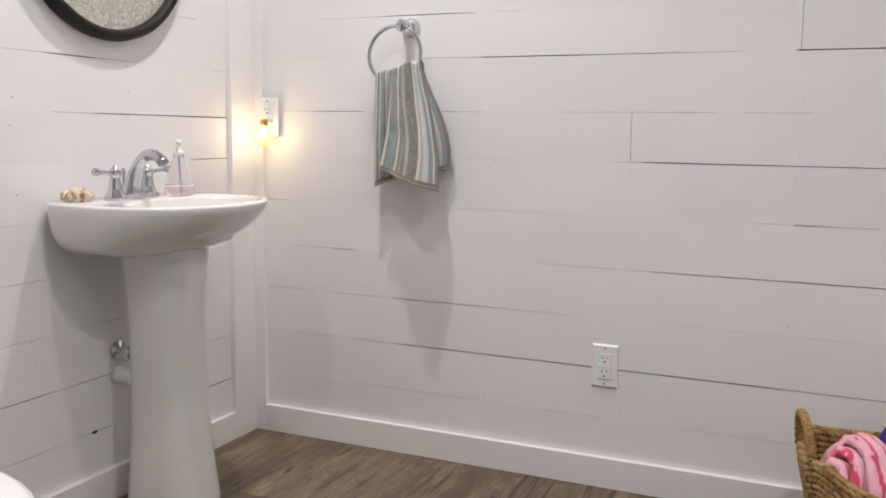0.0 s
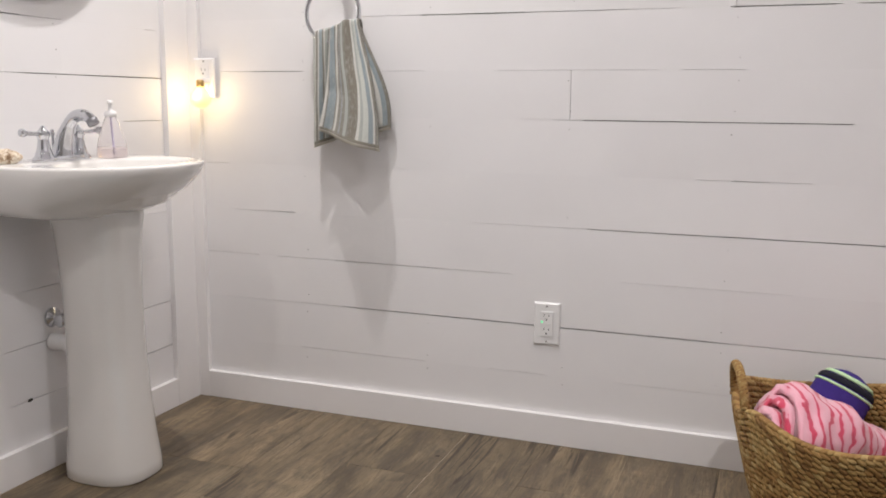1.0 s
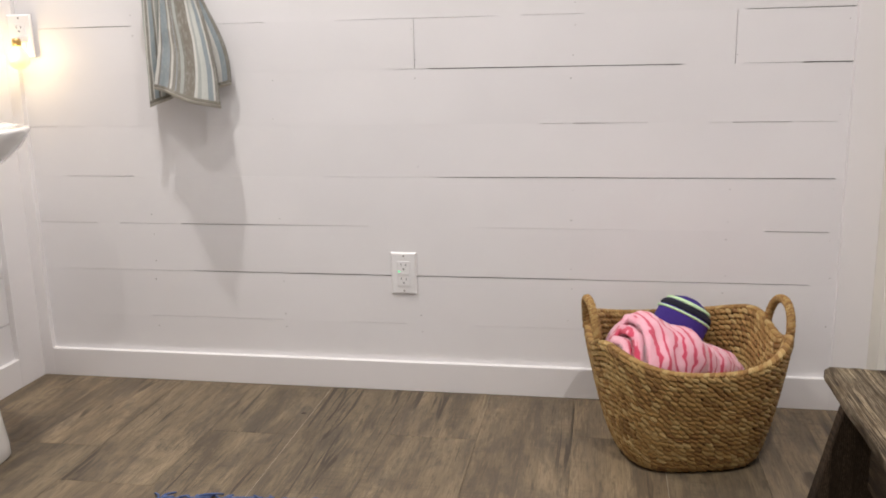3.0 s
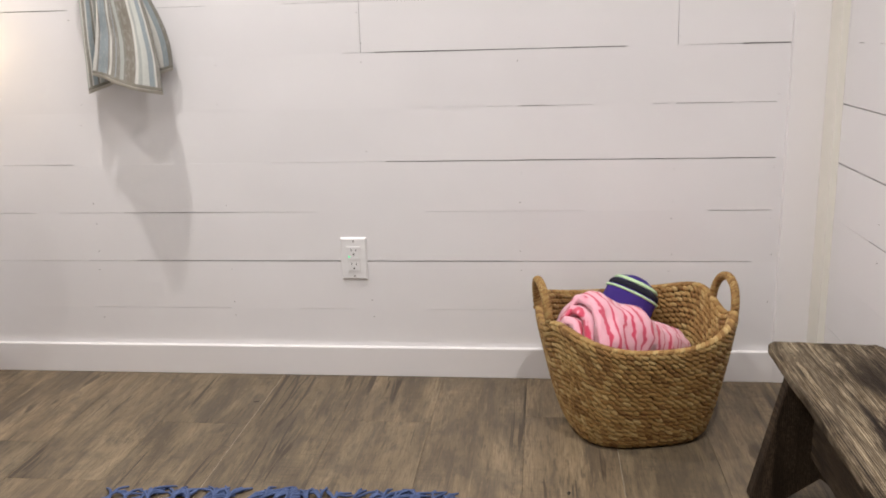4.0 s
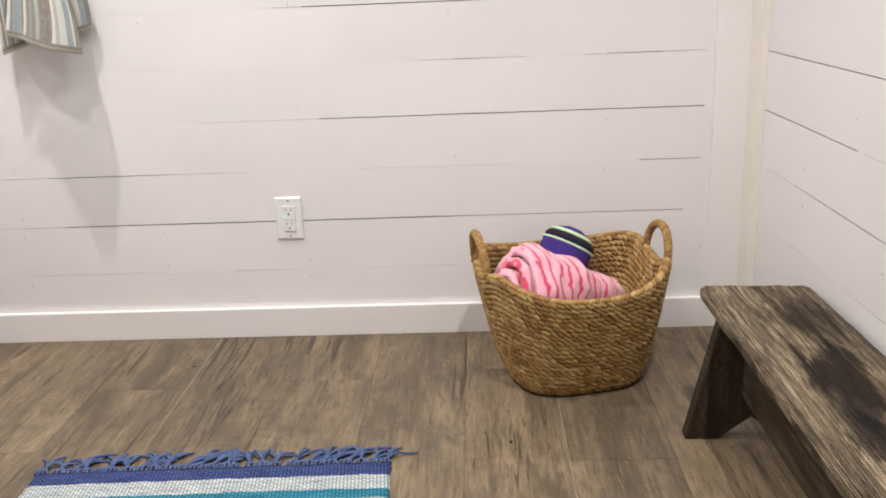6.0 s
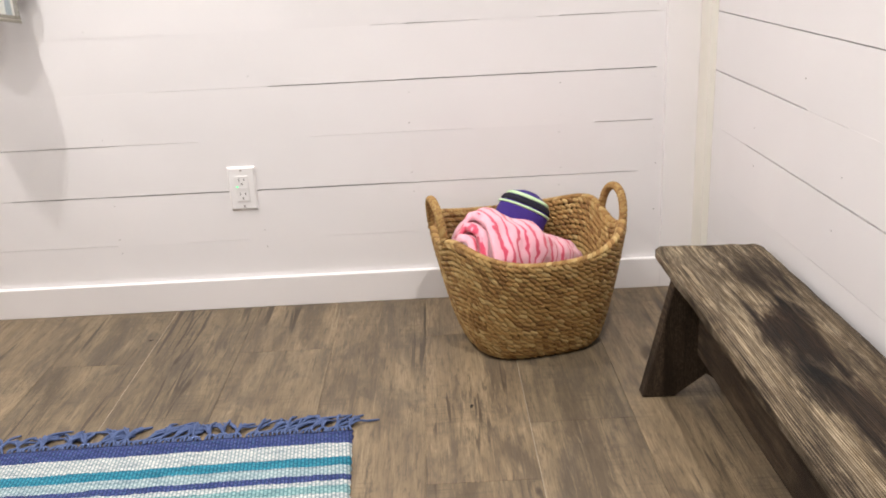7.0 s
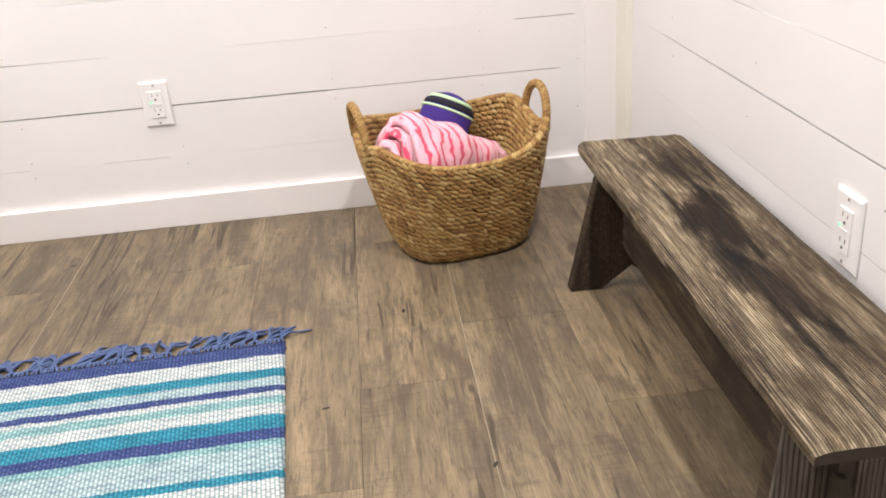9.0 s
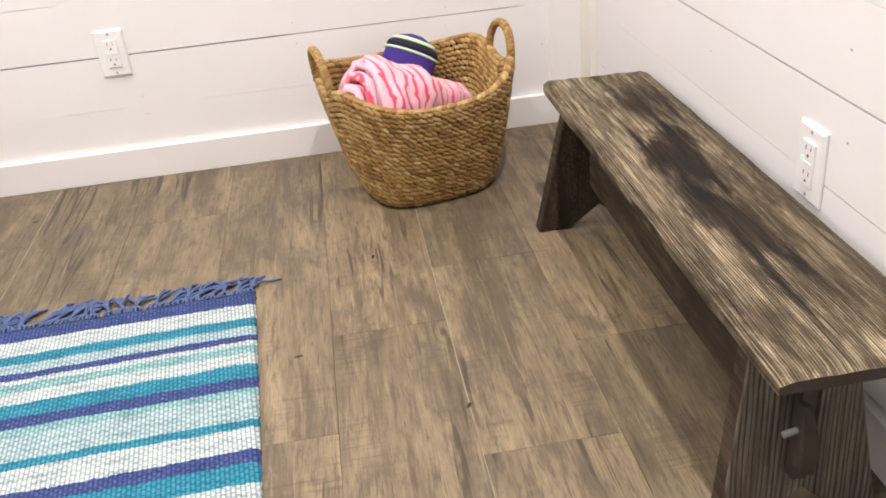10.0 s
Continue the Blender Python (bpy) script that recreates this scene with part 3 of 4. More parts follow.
part("peg", bm, plain("grey_peg", (0.20, 0.20, 0.185), 0.6), bench, "small grey wooden peg")

# ---- sink ----
SX, SY, RIM = 0.0, -0.585, 0.762
sink = empty("pedestal_sink", SX, SY, 0.0, "glossy white ceramic pedestal sink against the board wall", "sink")


def basin_outline(d, hw, z, n=56, back=0.0):
    """A D-shaped outline: straight along the wall, round in front."""
    c = 0.17
    pts = []
    for k in range(n):
        a = 2 * math.pi * k / n
        ca, sa = math.cos(a), math.sin(a)
        y = hw * (sa if ca > 0 else math.copysign(abs(sa) ** 0.22, sa))
        x = c + (d - c) * ca if ca > 0 else c + (c - back) * ca
        pts.append((x, y, z))
    return pts


D, W = 0.402, 0.253
rings = [basin_outline(D * a, W * b, z) for z, a, b in ((0.636, 0.53, 0.40), (0.642, 0.60, 0.62), (0.652, 0.66, 0.82), (0.668, 0.73, 0.90), (0.690, 0.83, 0.95), (0.715, 0.92, 0.98), (0.740, 0.98, 0.995), (RIM - 0.006, 1.0, 1.0), (RIM - 0.002, 0.995, 0.995), (RIM, 0.98, 0.985))]


def bowl_ring(a, b, z, n=56, cx=0.245):
    return [(cx + a * math.cos(2 * math.pi * k / n), b * math.sin(2 * math.pi * k / n), z) for k in range(n)]


rings += [bowl_ring(0.116, 0.190, RIM - 0.001), bowl_ring(0.111, 0.184, RIM - 0.008), bowl_ring(0.100, 0.166, RIM - 0.05), bowl_ring(0.072, 0.12, RIM - 0.095), bowl_ring(0.03, 0.04, RIM - 0.112)]
bm = bmesh.new()
loft(bm, rings)
part("basin", bm, M_CERAMIC, sink, smooth=True)


def ped_ring(z, hx, hy, cx=0.165, n=40):
    out = []
    for k in range(n):
        a = 2 * math.pi * k / n
        ca, sa = math.cos(a), math.sin(a)
        out.append((cx + hx * math.copysign(abs(ca) ** 0.75, ca), 0.010 - 0.024 * z + hy * math.copysign(abs(sa) ** 0.75, sa), z))
    return out


bm = bmesh.new()
loft(bm, [ped_ring(*r) for r in ((0.0, 0.106, 0.094), (0.004, 0.1085, 0.0965), (0.03, 0.107, 0.095), (0.10, 0.099, 0.088), (0.20, 0.092, 0.081), (0.32, 0.087, 0.077), (0.44, 0.086, 0.077), (0.54, 0.089, 0.081), (0.60, 0.094, 0.085), (0.630, 0.099, 0.089), (0.668, 0.100, 0.090))])
part("pedestal", bm, M_CERAMIC, sink, smooth=True)

# faucet
faucet = empty("faucet", 0.085, SY - 0.018, RIM, "shiny chrome two-handle faucet on the sink deck", "faucet")
bm = bmesh.new()
path = spline([(0.0, 0, 0.0), (0.004, 0, 0.033), (0.018, 0, 0.072), (0.042, 0, 0.100), (0.072, 0, 0.104), (0.094, 0, 0.090)], 6)
tube(bm, path, [0.026 - 0.012 * min(1, i / 14) - 0.001 * (i > 24) for i in range(len(path))], 16)
part("spout", bm, M_CHROME, faucet, smooth=True)
bm = bmesh.new()
tube(bm, [(0.090, 0, 0.095), (0.097, 0, 0.084)], 0.0135, 14)
part("aerator", bm, plain("dark_steel", (0.30, 0.30, 0.32), 0.3, 1.0), faucet, smooth=True)
bm = bmesh.new()
lathe(bm, [(0.004, 0.0), (0.0035, 0.055), (0.006, 0.058), (0.0055, 0.068), (0.002, 0.071)], -0.026, 0.0, 12)
part("lift_rod", bm, M_CHROME, faucet, smooth=True)
bm = bmesh.new()
loft(bm, [[(0.03 * math.cos(a) * 0.95, 0.082 * math.sin(a), z) for a in (2 * math.pi * k / 32 for k in range(32))] for z in (0.0, 0.008)] + [[(0.026 * math.cos(a), 0.077 * math.sin(a), 0.012) for a in (2 * math.pi * k / 32 for k in range(32))]])
part("deck_plate", bm, M_CHROME, faucet, smooth=True)
for s in (-1, 1):
    bm = bmesh.new()
    lathe(bm, [(0.027, 0.0), (0.027, 0.006), (0.021, 0.012), (0.015, 0.03), (0.012, 0.048), (0.0125, 0.054), (0.015, 0.057), (0.015, 0.066), (0.010, 0.071), (0.005, 0.078), (0.002, 0.081)], 0.0, s * 0.055, 20)
    h = part("handle", bm, M_CHROME, faucet, smooth=True)
    bm = bmesh.new()
    tube(bm, spline([(0, s * 0.063, 0.063), (0.002, s * 0.088, 0.064), (0.004, s * 0.111, 0.066), (0.005, s * 0.125, 0.067)], 4), [0.005] * 5 + [0.0055] * 3 + [0.008, 0.0095, 0.0095, 0.009, 0.006], 12)
    part("lever", bm, M_CHROME, h, smooth=True)

# soap bottle
g = Graph("clear_plastic").put(Roughness=0.06, IOR=1.18, Transmission_Weight=1.0)
g.bsdf.inputs["Base Color"].default_value = (0.97, 0.95, 0.97, 1)
M_CLEAR = g.mat
g = Graph("pale_pink_soap").put(Roughness=0.1, IOR=1.2, Transmission_Weight=0.85)
g.bsdf.inputs["Base Color"].default_value = (0.95, 0.88, 0.87, 1)
M_SOAP = g.mat
bottle = empty("soap_dispenser", 0.115, -0.470, RIM, "clear pump soap bottle partly filled with pale pink soap", "soap dispenser")
bm = bmesh.new()
lathe(bm, [(0.030, 0.0), (0.035, 0.003), (0.0365, 0.012), (0.034, 0.032), (0.028, 0.056), (0.021, 0.078), (0.0145, 0.093), (0.0125, 0.099)], n=28)
ob = part("bottle", bm, M_CLEAR, bottle, smooth=True)
ob.visible_shadow = False
bm = bmesh.new()
lathe(bm, [(0.029, 0.002), (0.0335, 0.005), (0.0345, 0.012), (0.0335, 0.022), (0.0330, 0.025)], n=28)
part("soap", bm, M_SOAP, bottle, "pale pink liquid soap", True)
bm = bmesh.new()
lathe(bm, [(0.0145, 0.098), (0.0145, 0.108), (0.012, 0.112), (0.0055, 0.113), (0.0045, 0.128), (0.0065, 0.129), (0.0075, 0.137), (0.004, 0.139)], n=18)
part("pump", bm, M_PLASTIC, bottle, "white plastic pump", True)
bm = bmesh.new()
tube(bm, [(0, 0, 0.134), (0.012, -0.014, 0.135), (0.017, -0.020, 0.131)], 0.0035, 10)
part("nozzle", bm, M_PLASTIC, bottle, smooth=True)
bm = bmesh.new()
tube(bm, [(0, 0, 0.098), (0.003, 0.002, 0.01)], 0.0022, 8)
part("dip_tube", bm, plain("lilac_tube", (0.45, 0.40, 0.52), 0.4), bottle)

# shell
g = Graph("cream_brown_shell").put(Roughness=0.4)
n1 = g.noise(g.space((1, 1, 1)), 55, 4, 0.6, 1.0)
g.colour(g.ramp(n1, [(0.38, (0.22, 0.13, 0.07)), (0.5, (0.55, 0.43, 0.30)), (0.6, (0.80, 0.74, 0.62))]))
g.bump(n1, 0.4, 0.002)
bm = bmesh.new()
rings = []
for i in range(29):
    t = i / 28
    r = 0.022 * math.sin(math.pi * (0.12 + 0.84 * t)) ** 0.8 * (1 + 0.05 * math.sin(t * 24)) + 0.001
    rings.append([(r * 1.0 * math.cos(a) * (1 + 0.08 * math.sin(3 * a + t * 9)), -0.040 + 0.082 * t, 0.021 + r * 0.92 * math.sin(a) * (1 + 0.10 * math.cos(5 * a))) for a in (2 * math.pi * k / 20 for k in range(20))])
loft(bm, rings)
lo = min(v.co.z for v in bm.verts)
bmesh.ops.translate(bm, verts=bm.verts, vec=(0, 0, -lo))
shell = new("seashell", mesh_of(bm, "seashell", True))
shell.data.materials.append(g.mat)
shell.matrix_basis = pose(0.068, -0.755, RIM - 0.006, 0, 0, -28) @ Matrix.Scale(0.88, 4)
tagged(shell, "knobbly cream and brown seashell on the sink rim", "seashell")

# plumbing behind the pedestal
valve = empty("shutoff_valve", 0.0, -0.580, 0.374, "chrome water shutoff valve on the wall behind the pedestal", "valve")
bm = bmesh.new()
lathe(bm, [(0.026, 0.0), (0.024, 0.006), (0.010, 0.010), (0.010, 0.030), (0.014, 0.032), (0.014, 0.060), (0.009, 0.064)], n=18)
part("body", bm, M_CHROME, valve, smooth=True, at=Euler((0, radians(90), 0)).to_matrix().to_4x4())
bm = bmesh.new()
tube(bm, spline([(0.05, 0, 0.0), (0.055, 0.0, 0.05), (0.075, 0.02, 0.16), (0.09, 0.03, 0.27)], 4), 0.005, 8)
part("supply_line", bm, M_CHROME, valve, smooth=True)
bm = bmesh.new()
lathe(bm, [(0.015, 0.0), (0.018, 0.004), (0.018, 0.012), (0.014, 0.016)], n=14)
part("knob", bm, M_CHROME, valve, smooth=True, at=Matrix.Translation((0.046, -0.012, 0.0)) @ Euler((radians(90), 0, 0)).to_matrix().to_4x4())
trap = empty("drain_pipe", 0.0, -0.582, 0.313, "white plastic drain pipe running into the wall", "drain pipe")
bm = bmesh.new()
tube(bm, spline([(0.0, 0, 0.0), (0.06, 0, 0.0), (0.10, 0.01, -0.005), (0.125, 0.02, 0.03), (0.13, 0.025, 0.12), (0.13, 0.025, 0.30)], 5), 0.021, 16)
part("pipe", bm, M_PLASTIC, trap, smooth=True)
bm = bmesh.new()
lathe(bm, [(0.026, 0.0), (0.0275, 0.003), (0.0275, 0.024), (0.024, 0.027)], n=16)
part("slip_nut", bm, M_PLASTIC, trap, smooth=True, at=Matrix.Translation((0.055, 0, 0)) @ Euler((0, radians(90), 0)).to_matrix().to_4x4())

# ---- round mirror ----
mirror = empty("round_mirror", 0.0, -0.585, 1.415, "round black-framed mirror with a speckled grey face", "mirror")
TURN = Euler((0, radians(90), 0)).to_matrix().to_4x4()
bm = bmesh.new()
prof = [(0.253, 0.004), (0.253, 0.020), (0.256, 0.030), (0.263, 0.035), (0.272, 0.034), (0.279, 0.026), (0.281, 0.010), (0.279, 0.001)]
loft(bm, [circle(0, 0, z, r, 72) for r, z in prof + prof[:1]], caps=False)
bmesh.ops.remove_doubles(bm, verts=bm.verts, dist=1e-5)
part("frame", bm, M_FRAME, mirror, "black round frame", True, TURN)
# grey-beige speckle coloured onto the disc by noise
g = Graph("speckled_mirror").put(Roughness=0.38, Metallic=0.25)
n1 = g.noise(g.space((1, 1, 1)), 130, 4, 0.75)
n2 = g.noise(g.space((1, 1, 1)), 9, 4, 0.6)
c = g.ramp(n1, [(0.36, (0.27, 0.255, 0.22)), (0.5, (0.50, 0.485, 0.43)), (0.64, (0.70, 0.685, 0.63))])
g.colour(g.mix(c, (0.44, 0.425, 0.37), g.grey(n2, 0.4, 0.7, 0, 0.5)))
g.bump(n1, 0.3, 0.001)
bm = bmesh.new()
lathe(bm, [(0.256, 0.006), (0.256, 0.012)], n=72)
part("glass", bm, g.mat, mirror, "speckled grey glass", at=TURN)

# ---- towel ring and towel ----
ring = empty("towel_ring", 0.532, 0.0, 1.212, "chrome towel ring on a round wall post", "towel ring")
bm = bmesh.new()
lathe(bm, [(0.027, 0.0), (0.027, 0.005), (0.022, 0.010), (0.024, 0.014), (0.016, 0.020), (0.011, 0.030), (0.011, 0.048), (0.017, 0.052), (0.018, 0.062), (0.012, 0.070), (0.004, 0.073)], n=24)
part("post", bm, M_CHROME, ring, smooth=True, at=Euler((radians(90), 0, 0)).to_matrix().to_4x4())
bm = bmesh.new()
tube(bm, [(-0.021 + 0.078 * math.sin(a), -0.060 + 0.006 * math.cos(a), -0.077 + 0.077 * math.cos(a)) for a in (2 * math.pi * k / 48 for k in range(49))], 0.0055, 10, caps=False)
part("ring", bm, M_CHROME, ring, smooth=True)


def striped_cloth(name, stops, hem, weave=900.0):
    """Cloth whose stripes run along v; u and v come from the cloth's own UV map."""
    g = Graph(name).put(Roughness=0.9, Sheen_Weight=0.25)
    uv = g.tree.nodes.new("ShaderNodeUVMap")
    sep = g.tree.nodes.new("ShaderNodeSeparateXYZ")
    g.link(uv.outputs[0], sep.inputs[0])
    r = g.tree.nodes.new("ShaderNodeValToRGB")
    r.color_ramp.interpolation = "CONSTANT"
    el = r.color_ramp.elements
    while len(el) < len(stops):
        el.new(0.5)
    for e, (p, c) in zip(el, stops):
        e.position, e.color = p, (*c, 1)
    g.link(sep.outputs[0], r.inputs["Fac"])
    tuft = g.noise(g.space((1, 1, 1)), 420, 3, 0.7)
    c = g.mix(r.outputs[0], hem, g.math("GREATER_THAN", sep.outputs[1], 0.955))
    c = g.mix(c, (0.62, 0.58, 0.5), g.math("GREATER_THAN", sep.outputs[1], 0.978))
    nap = g.noise(g.space((1, 1, 0.35)), 150, 4, 0.7)
    c = g.mix(c, g.mix((0.62, 0.62, 0.62), (1.2, 1.2, 1.2), tuft), 0.8, "MULTIPLY")
    c = g.mix(c, (0.52, 0.53, 0.50), g.grey(nap, 0.50, 0.72, 0.0, 0.5))
    g.colour(c)
    g.bump(g.math("ADD", tuft, nap), 0.8, 0.004)
    return g.mat


TAUPE, CREAM, BLUE, SAGE = (0.265, 0.250, 0.215), (0.72, 0.71, 0.66), (0.33, 0.385, 0.41), (0.46, 0.485, 0.45)
M_TOWEL = striped_cloth("striped_terry", [(0.0, SAGE), (0.05, CREAM), (0.075, TAUPE), (0.16, CREAM), (0.19, BLUE), (0.29, TAUPE), (0.33, CREAM), (0.36, SAGE), (0.44, TAUPE), (0.55, CREAM), (0.575, BLUE), (0.64, TAUPE), (0.74, CREAM), (0.79, SAGE), (0.84, CREAM), (0.90, BLUE), (0.96, TAUPE)], (0.25, 0.23, 0.185))


def cloth_sheet(fn, nu=44, nv=36, thick=0.004, out=(0, -1, 0)):
    """A sheet of cloth with thickness, from fn(u, v), with a UV map."""
    bm = bmesh.new()
    layer = bm.loops.layers.uv.new("uv")
    o = Vector(out) * thick
    grid = [[[bm.verts.new(Vector(fn(i / nu, j / nv)) + o * k) for j in range(nv + 1)] for i in range(nu + 1)] for k in (0, 1)]
    uvs = {v: (i / nu, j / nv) for k in (0, 1) for i, col in enumerate(grid[k]) for j, v in enumerate(col)}
    for k in (0, 1):
        for i in range(nu):
            for j in range(nv):
                q = grid[k]
                bm.faces.new((q[i][j], q[i + 1][j], q[i + 1][j + 1], q[i][j + 1]))
    for i in range(nu):
        for j in (0, nv):
            bm.faces.new((grid[0][i][j], grid[0][i + 1][j], grid[1][i + 1][j], grid[1][i][j]))
    for j in range(nv):
        for i in (0, nu):
            bm.faces.new((grid[0][i][j], grid[0][i][j + 1], grid[1][i][j + 1], grid[1][i][j]))
    for f in bm.faces:
        for loop in f.loops:
            loop[layer].uv = uvs[loop.vert]
    return bm


def hung(u, v, top, bot, depth):
    """A strip hung over the ring: up behind it, over, and down in front."""
    w = max(0.0, (v - 0.12) / 0.88)
    p = Vector(top).lerp(Vector(bot), w ** 0.95)
    if v < 0.12:
        a = math.pi * (1 - v / 0.12)
        p.y += depth * (1 - math.cos(a))
        p.z += depth * math.sin(a) - 0.012 * (1 - v / 0.12)
    return p, w


def towel_front(u, v):
    arch = 0.006 * math.sin(math.pi * u) + 0.003 * noise.noise((u * 6, 1.0, 1.0))
    p, w = hung(u, v, (0.508 + 0.086 * u, -0.068, 1.088 + 0.024 * u + arch), (0.476 + 0.180 * u, -0.076, 0.824 - 0.052 * u), 0.012)
    p.x += 0.010 * math.sin(math.pi * w) * (1 - u) + 0.012 * math.sin(math.pi * w) * u - 0.006 * math.sin(2 * math.pi * w) * math.sin(math.pi * u)
    ridge = math.exp(-((u - 0.52 - 0.12 * w) / 0.26) ** 2)
    p.y -= 0.038 * ridge * w ** 1.2 + 0.010 * math.sin(math.pi * u) + 0.006 * math.sin(u * 15 + 2.2 * w) * (1 - 0.45 * w) + 0.004 * noise.noise((u * 5, w * 6, 3.0))
    return p


def towel_side(u, v):
    p, w = hung(u, v, (0.457 + 0.105 * u, -0.064, 1.083 + 0.020 * u), (0.450 + 0.090 * u, -0.048, 0.776 + 0.034 * u), 0.011)
    p.y -= 0.009 * math.sin(u * 7 + w) + 0.004 * noise.noise((u * 4, w * 5, 9.0))
    return p


def towel_back(u, v):
    p, w = hung(u, v, (0.468 + 0.120 * u, -0.056, 1.078 + 0.030 * u), (0.460 + 0.205 * u, -0.030, 0.800 + 0.030 * u * u), 0.008)
    p.x += 0.022 * math.sin(math.pi * w ** 1.4) * u
    p.y += math.sin(u * 13 + 0.6) * 0.007
    return p


towel = empty("hand_towel", 0.0, 0.0, 0.0, "striped taupe, blue and cream terry towel hanging through the ring", "towel")
BROWN, MILK = (0.245, 0.220, 0.180), (0.66, 0.68, 0.63)
M_TOWEL_FRONT = striped_cloth("striped_terry_front", [(0.0, CREAM), (0.045, TAUPE), (0.07, BLUE), (0.20, TAUPE), (0.23, CREAM), (0.275, TAUPE), (0.36, BLUE), (0.385, TAUPE), (0.46, SAGE), (0.52, TAUPE), (0.56, BROWN), (0.70, CREAM), (0.745, SAGE), (0.79, MILK), (0.87, BLUE), (0.93, CREAM), (0.955, TAUPE)], (0.25, 0.23, 0.185))
part("front_fold", cloth_sheet(towel_front), M_TOWEL_FRONT, towel, smooth=True)
part("side_fold", cloth_sheet(towel_side, 20, 30), M_TOWEL, towel, smooth=True)
part("back_fold", cloth_sheet(towel_back), M_TOWEL, towel, smooth=True)

# ---- toilet ----
toilet = empty("toilet", 0.0, -1.535, 0.0, "white ceramic toilet with a closed lid beside the sink", "toilet")


def egg(z, x0, x1, hw, n=36):
    c, h = x0 + (x1 - x0) * 0.45, hw
    return [(c + ((x1 - c) if math.cos(a) > 0 else (c - x0)) * math.cos(a), h * math.sin(a), z) for a in (2 * math.pi * k / n for k in range(n))]


bm = bmesh.new()
loft(bm, [egg(z, *r) for z, r in ((0.0, (0.12, 0.50, 0.11)), (0.03, (0.12, 0.50, 0.11)), (0.15, (0.14, 0.52, 0.115)), (0.27, (0.17, 0.62, 0.155)), (0.36, (0.18, 0.70, 0.18)), (0.385, (0.18, 0.71, 0.183)))])
part("bowl", bm, M_CERAMIC, toilet, smooth=True)
bm = bmesh.new()
loft(bm, [egg(z, *r) for z, r in ((0.387, (0.20, 0.715, 0.188)), (0.405, (0.20, 0.718, 0.190)))])
part("seat", bm, M_PLASTIC, toilet, smooth=True)
bm = bmesh.new()
loft(bm, [egg(z, *r) for z, r in ((0.407, (0.19, 0.72, 0.190)), (0.418, (0.19, 0.72, 0.190)), (0.425, (0.20, 0.705, 0.178)), (0.427, (0.26, 0.60, 0.10)))])
part("lid", bm, M_PLASTIC, toilet, smooth=True)
part("tank", boxed(0.020, 0.20, -0.20, 0.20, 0.38, 0.72, bevel=0.02), M_CERAMIC, toilet)
part("tank_lid", boxed(0.018, 0.21, -0.21, 0.21, 0.722, 0.75, bevel=0.008), M_CERAMIC, toilet)

# ---- basket ----
BX, BY, BTURN = 1.811, -0.258, 12.0
basket = empty("laundry_basket", BX, BY, 0.0, "woven tan water hyacinth basket with two loop handles holding rolled towels", "basket", m=pose(BX, BY, 0, 0, 0, BTURN))


def basket_point(s, a, off=0.0):
    """A point of the basket's side: s from foot to rim, a round it."""
    ca, sa = math.cos(a), math.sin(a)
    bulge = s ** 0.75
    hx, hy = 0.142 + 0.074 * bulge + off, 0.145 + 0.052 * bulge + off
    e = 2.0 / (3.2 - 0.7 * s)
    rim = 0.234 + 0.058 * abs(ca) ** 2.2 + (0.022 if sa > 0 else 0.0) * abs(sa) - 0.040 * math.exp(-(sa / 0.30) ** 2)
    if s < 0.06:
        k = 1 - 0.06 * (1 - s / 0.06) ** 2
        hx, hy = hx * k, hy * k
    return Vector((hx * math.copysign(abs(ca) ** e, ca), hy * math.copysign(abs(sa) ** e, sa), 0.004 + rim * s))


bm = bmesh.new()
NS, NA = 16, 72
outer = [[basket_point(i / NS, 2 * math.pi * k / NA) for k in range(NA)] for i in range(NS + 1)]
inner = [[basket_point(i / NS, 2 * math.pi * k / NA, -0.008) for k in range(NA)] for i in range(NS, 0, -1)]
loft(bm, outer + inner + [[Vector((p.x * 0.98, p.y * 0.98, 0.012)) for p in inner[-1]]])
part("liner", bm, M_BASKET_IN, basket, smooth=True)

# one woven strand: a small spindle, copied along the rows of the weave
RU, RV = 7, 6
seed_v = [(-1.0, 0.0, 0.0)] + [(-math.cos(math.pi * (i + 1) / RV), math.sin(math.pi * (i + 1) / RV) ** 0.7 * math.cos(2 * math.pi * j / RU), math.sin(math.pi * (i + 1) / RV) ** 0.7 * math.sin(2 * math.pi * j / RU)) for i in range(RV - 1) for j in range(RU)] + [(1.0, 0.0, 0.0)]
seed_f = [(0, 1 + (j + 1) % RU, 1 + j) for j in range(RU)]
for i in range(RV - 2):
    for j in range(RU):
        p, q = 1 + i * RU + j, 1 + i * RU + (j + 1) % RU
        seed_f.append((p, q, q + RU, p + RU))
last = 1 + (RV - 1) * RU
seed_f += [(last, last - RU + j, last - RU + (j + 1) % RU) for j in range(RU)]
seed_v = np.array(seed_v)


def spindles(places):
    """Many spindles as one mesh; places are (centre, along, across, out, half lengths)."""
    verts, faces = [], []
    for c, x, y, z, (lx, ly, lz) in places:
        base = len(verts)
        m = np.array([x * lx, y * ly, z * lz])
        verts.extend((seed_v @ m + np.array(c)).tolist())
        faces.extend([tuple(base + k for k in f) for f in seed_f])
    me = bpy.data.meshes.new("weave")
    me.from_pydata(verts, [], faces)
    me.polygons.foreach_set("use_smooth", [True] * len(me.polygons))
    me.update()
    return me


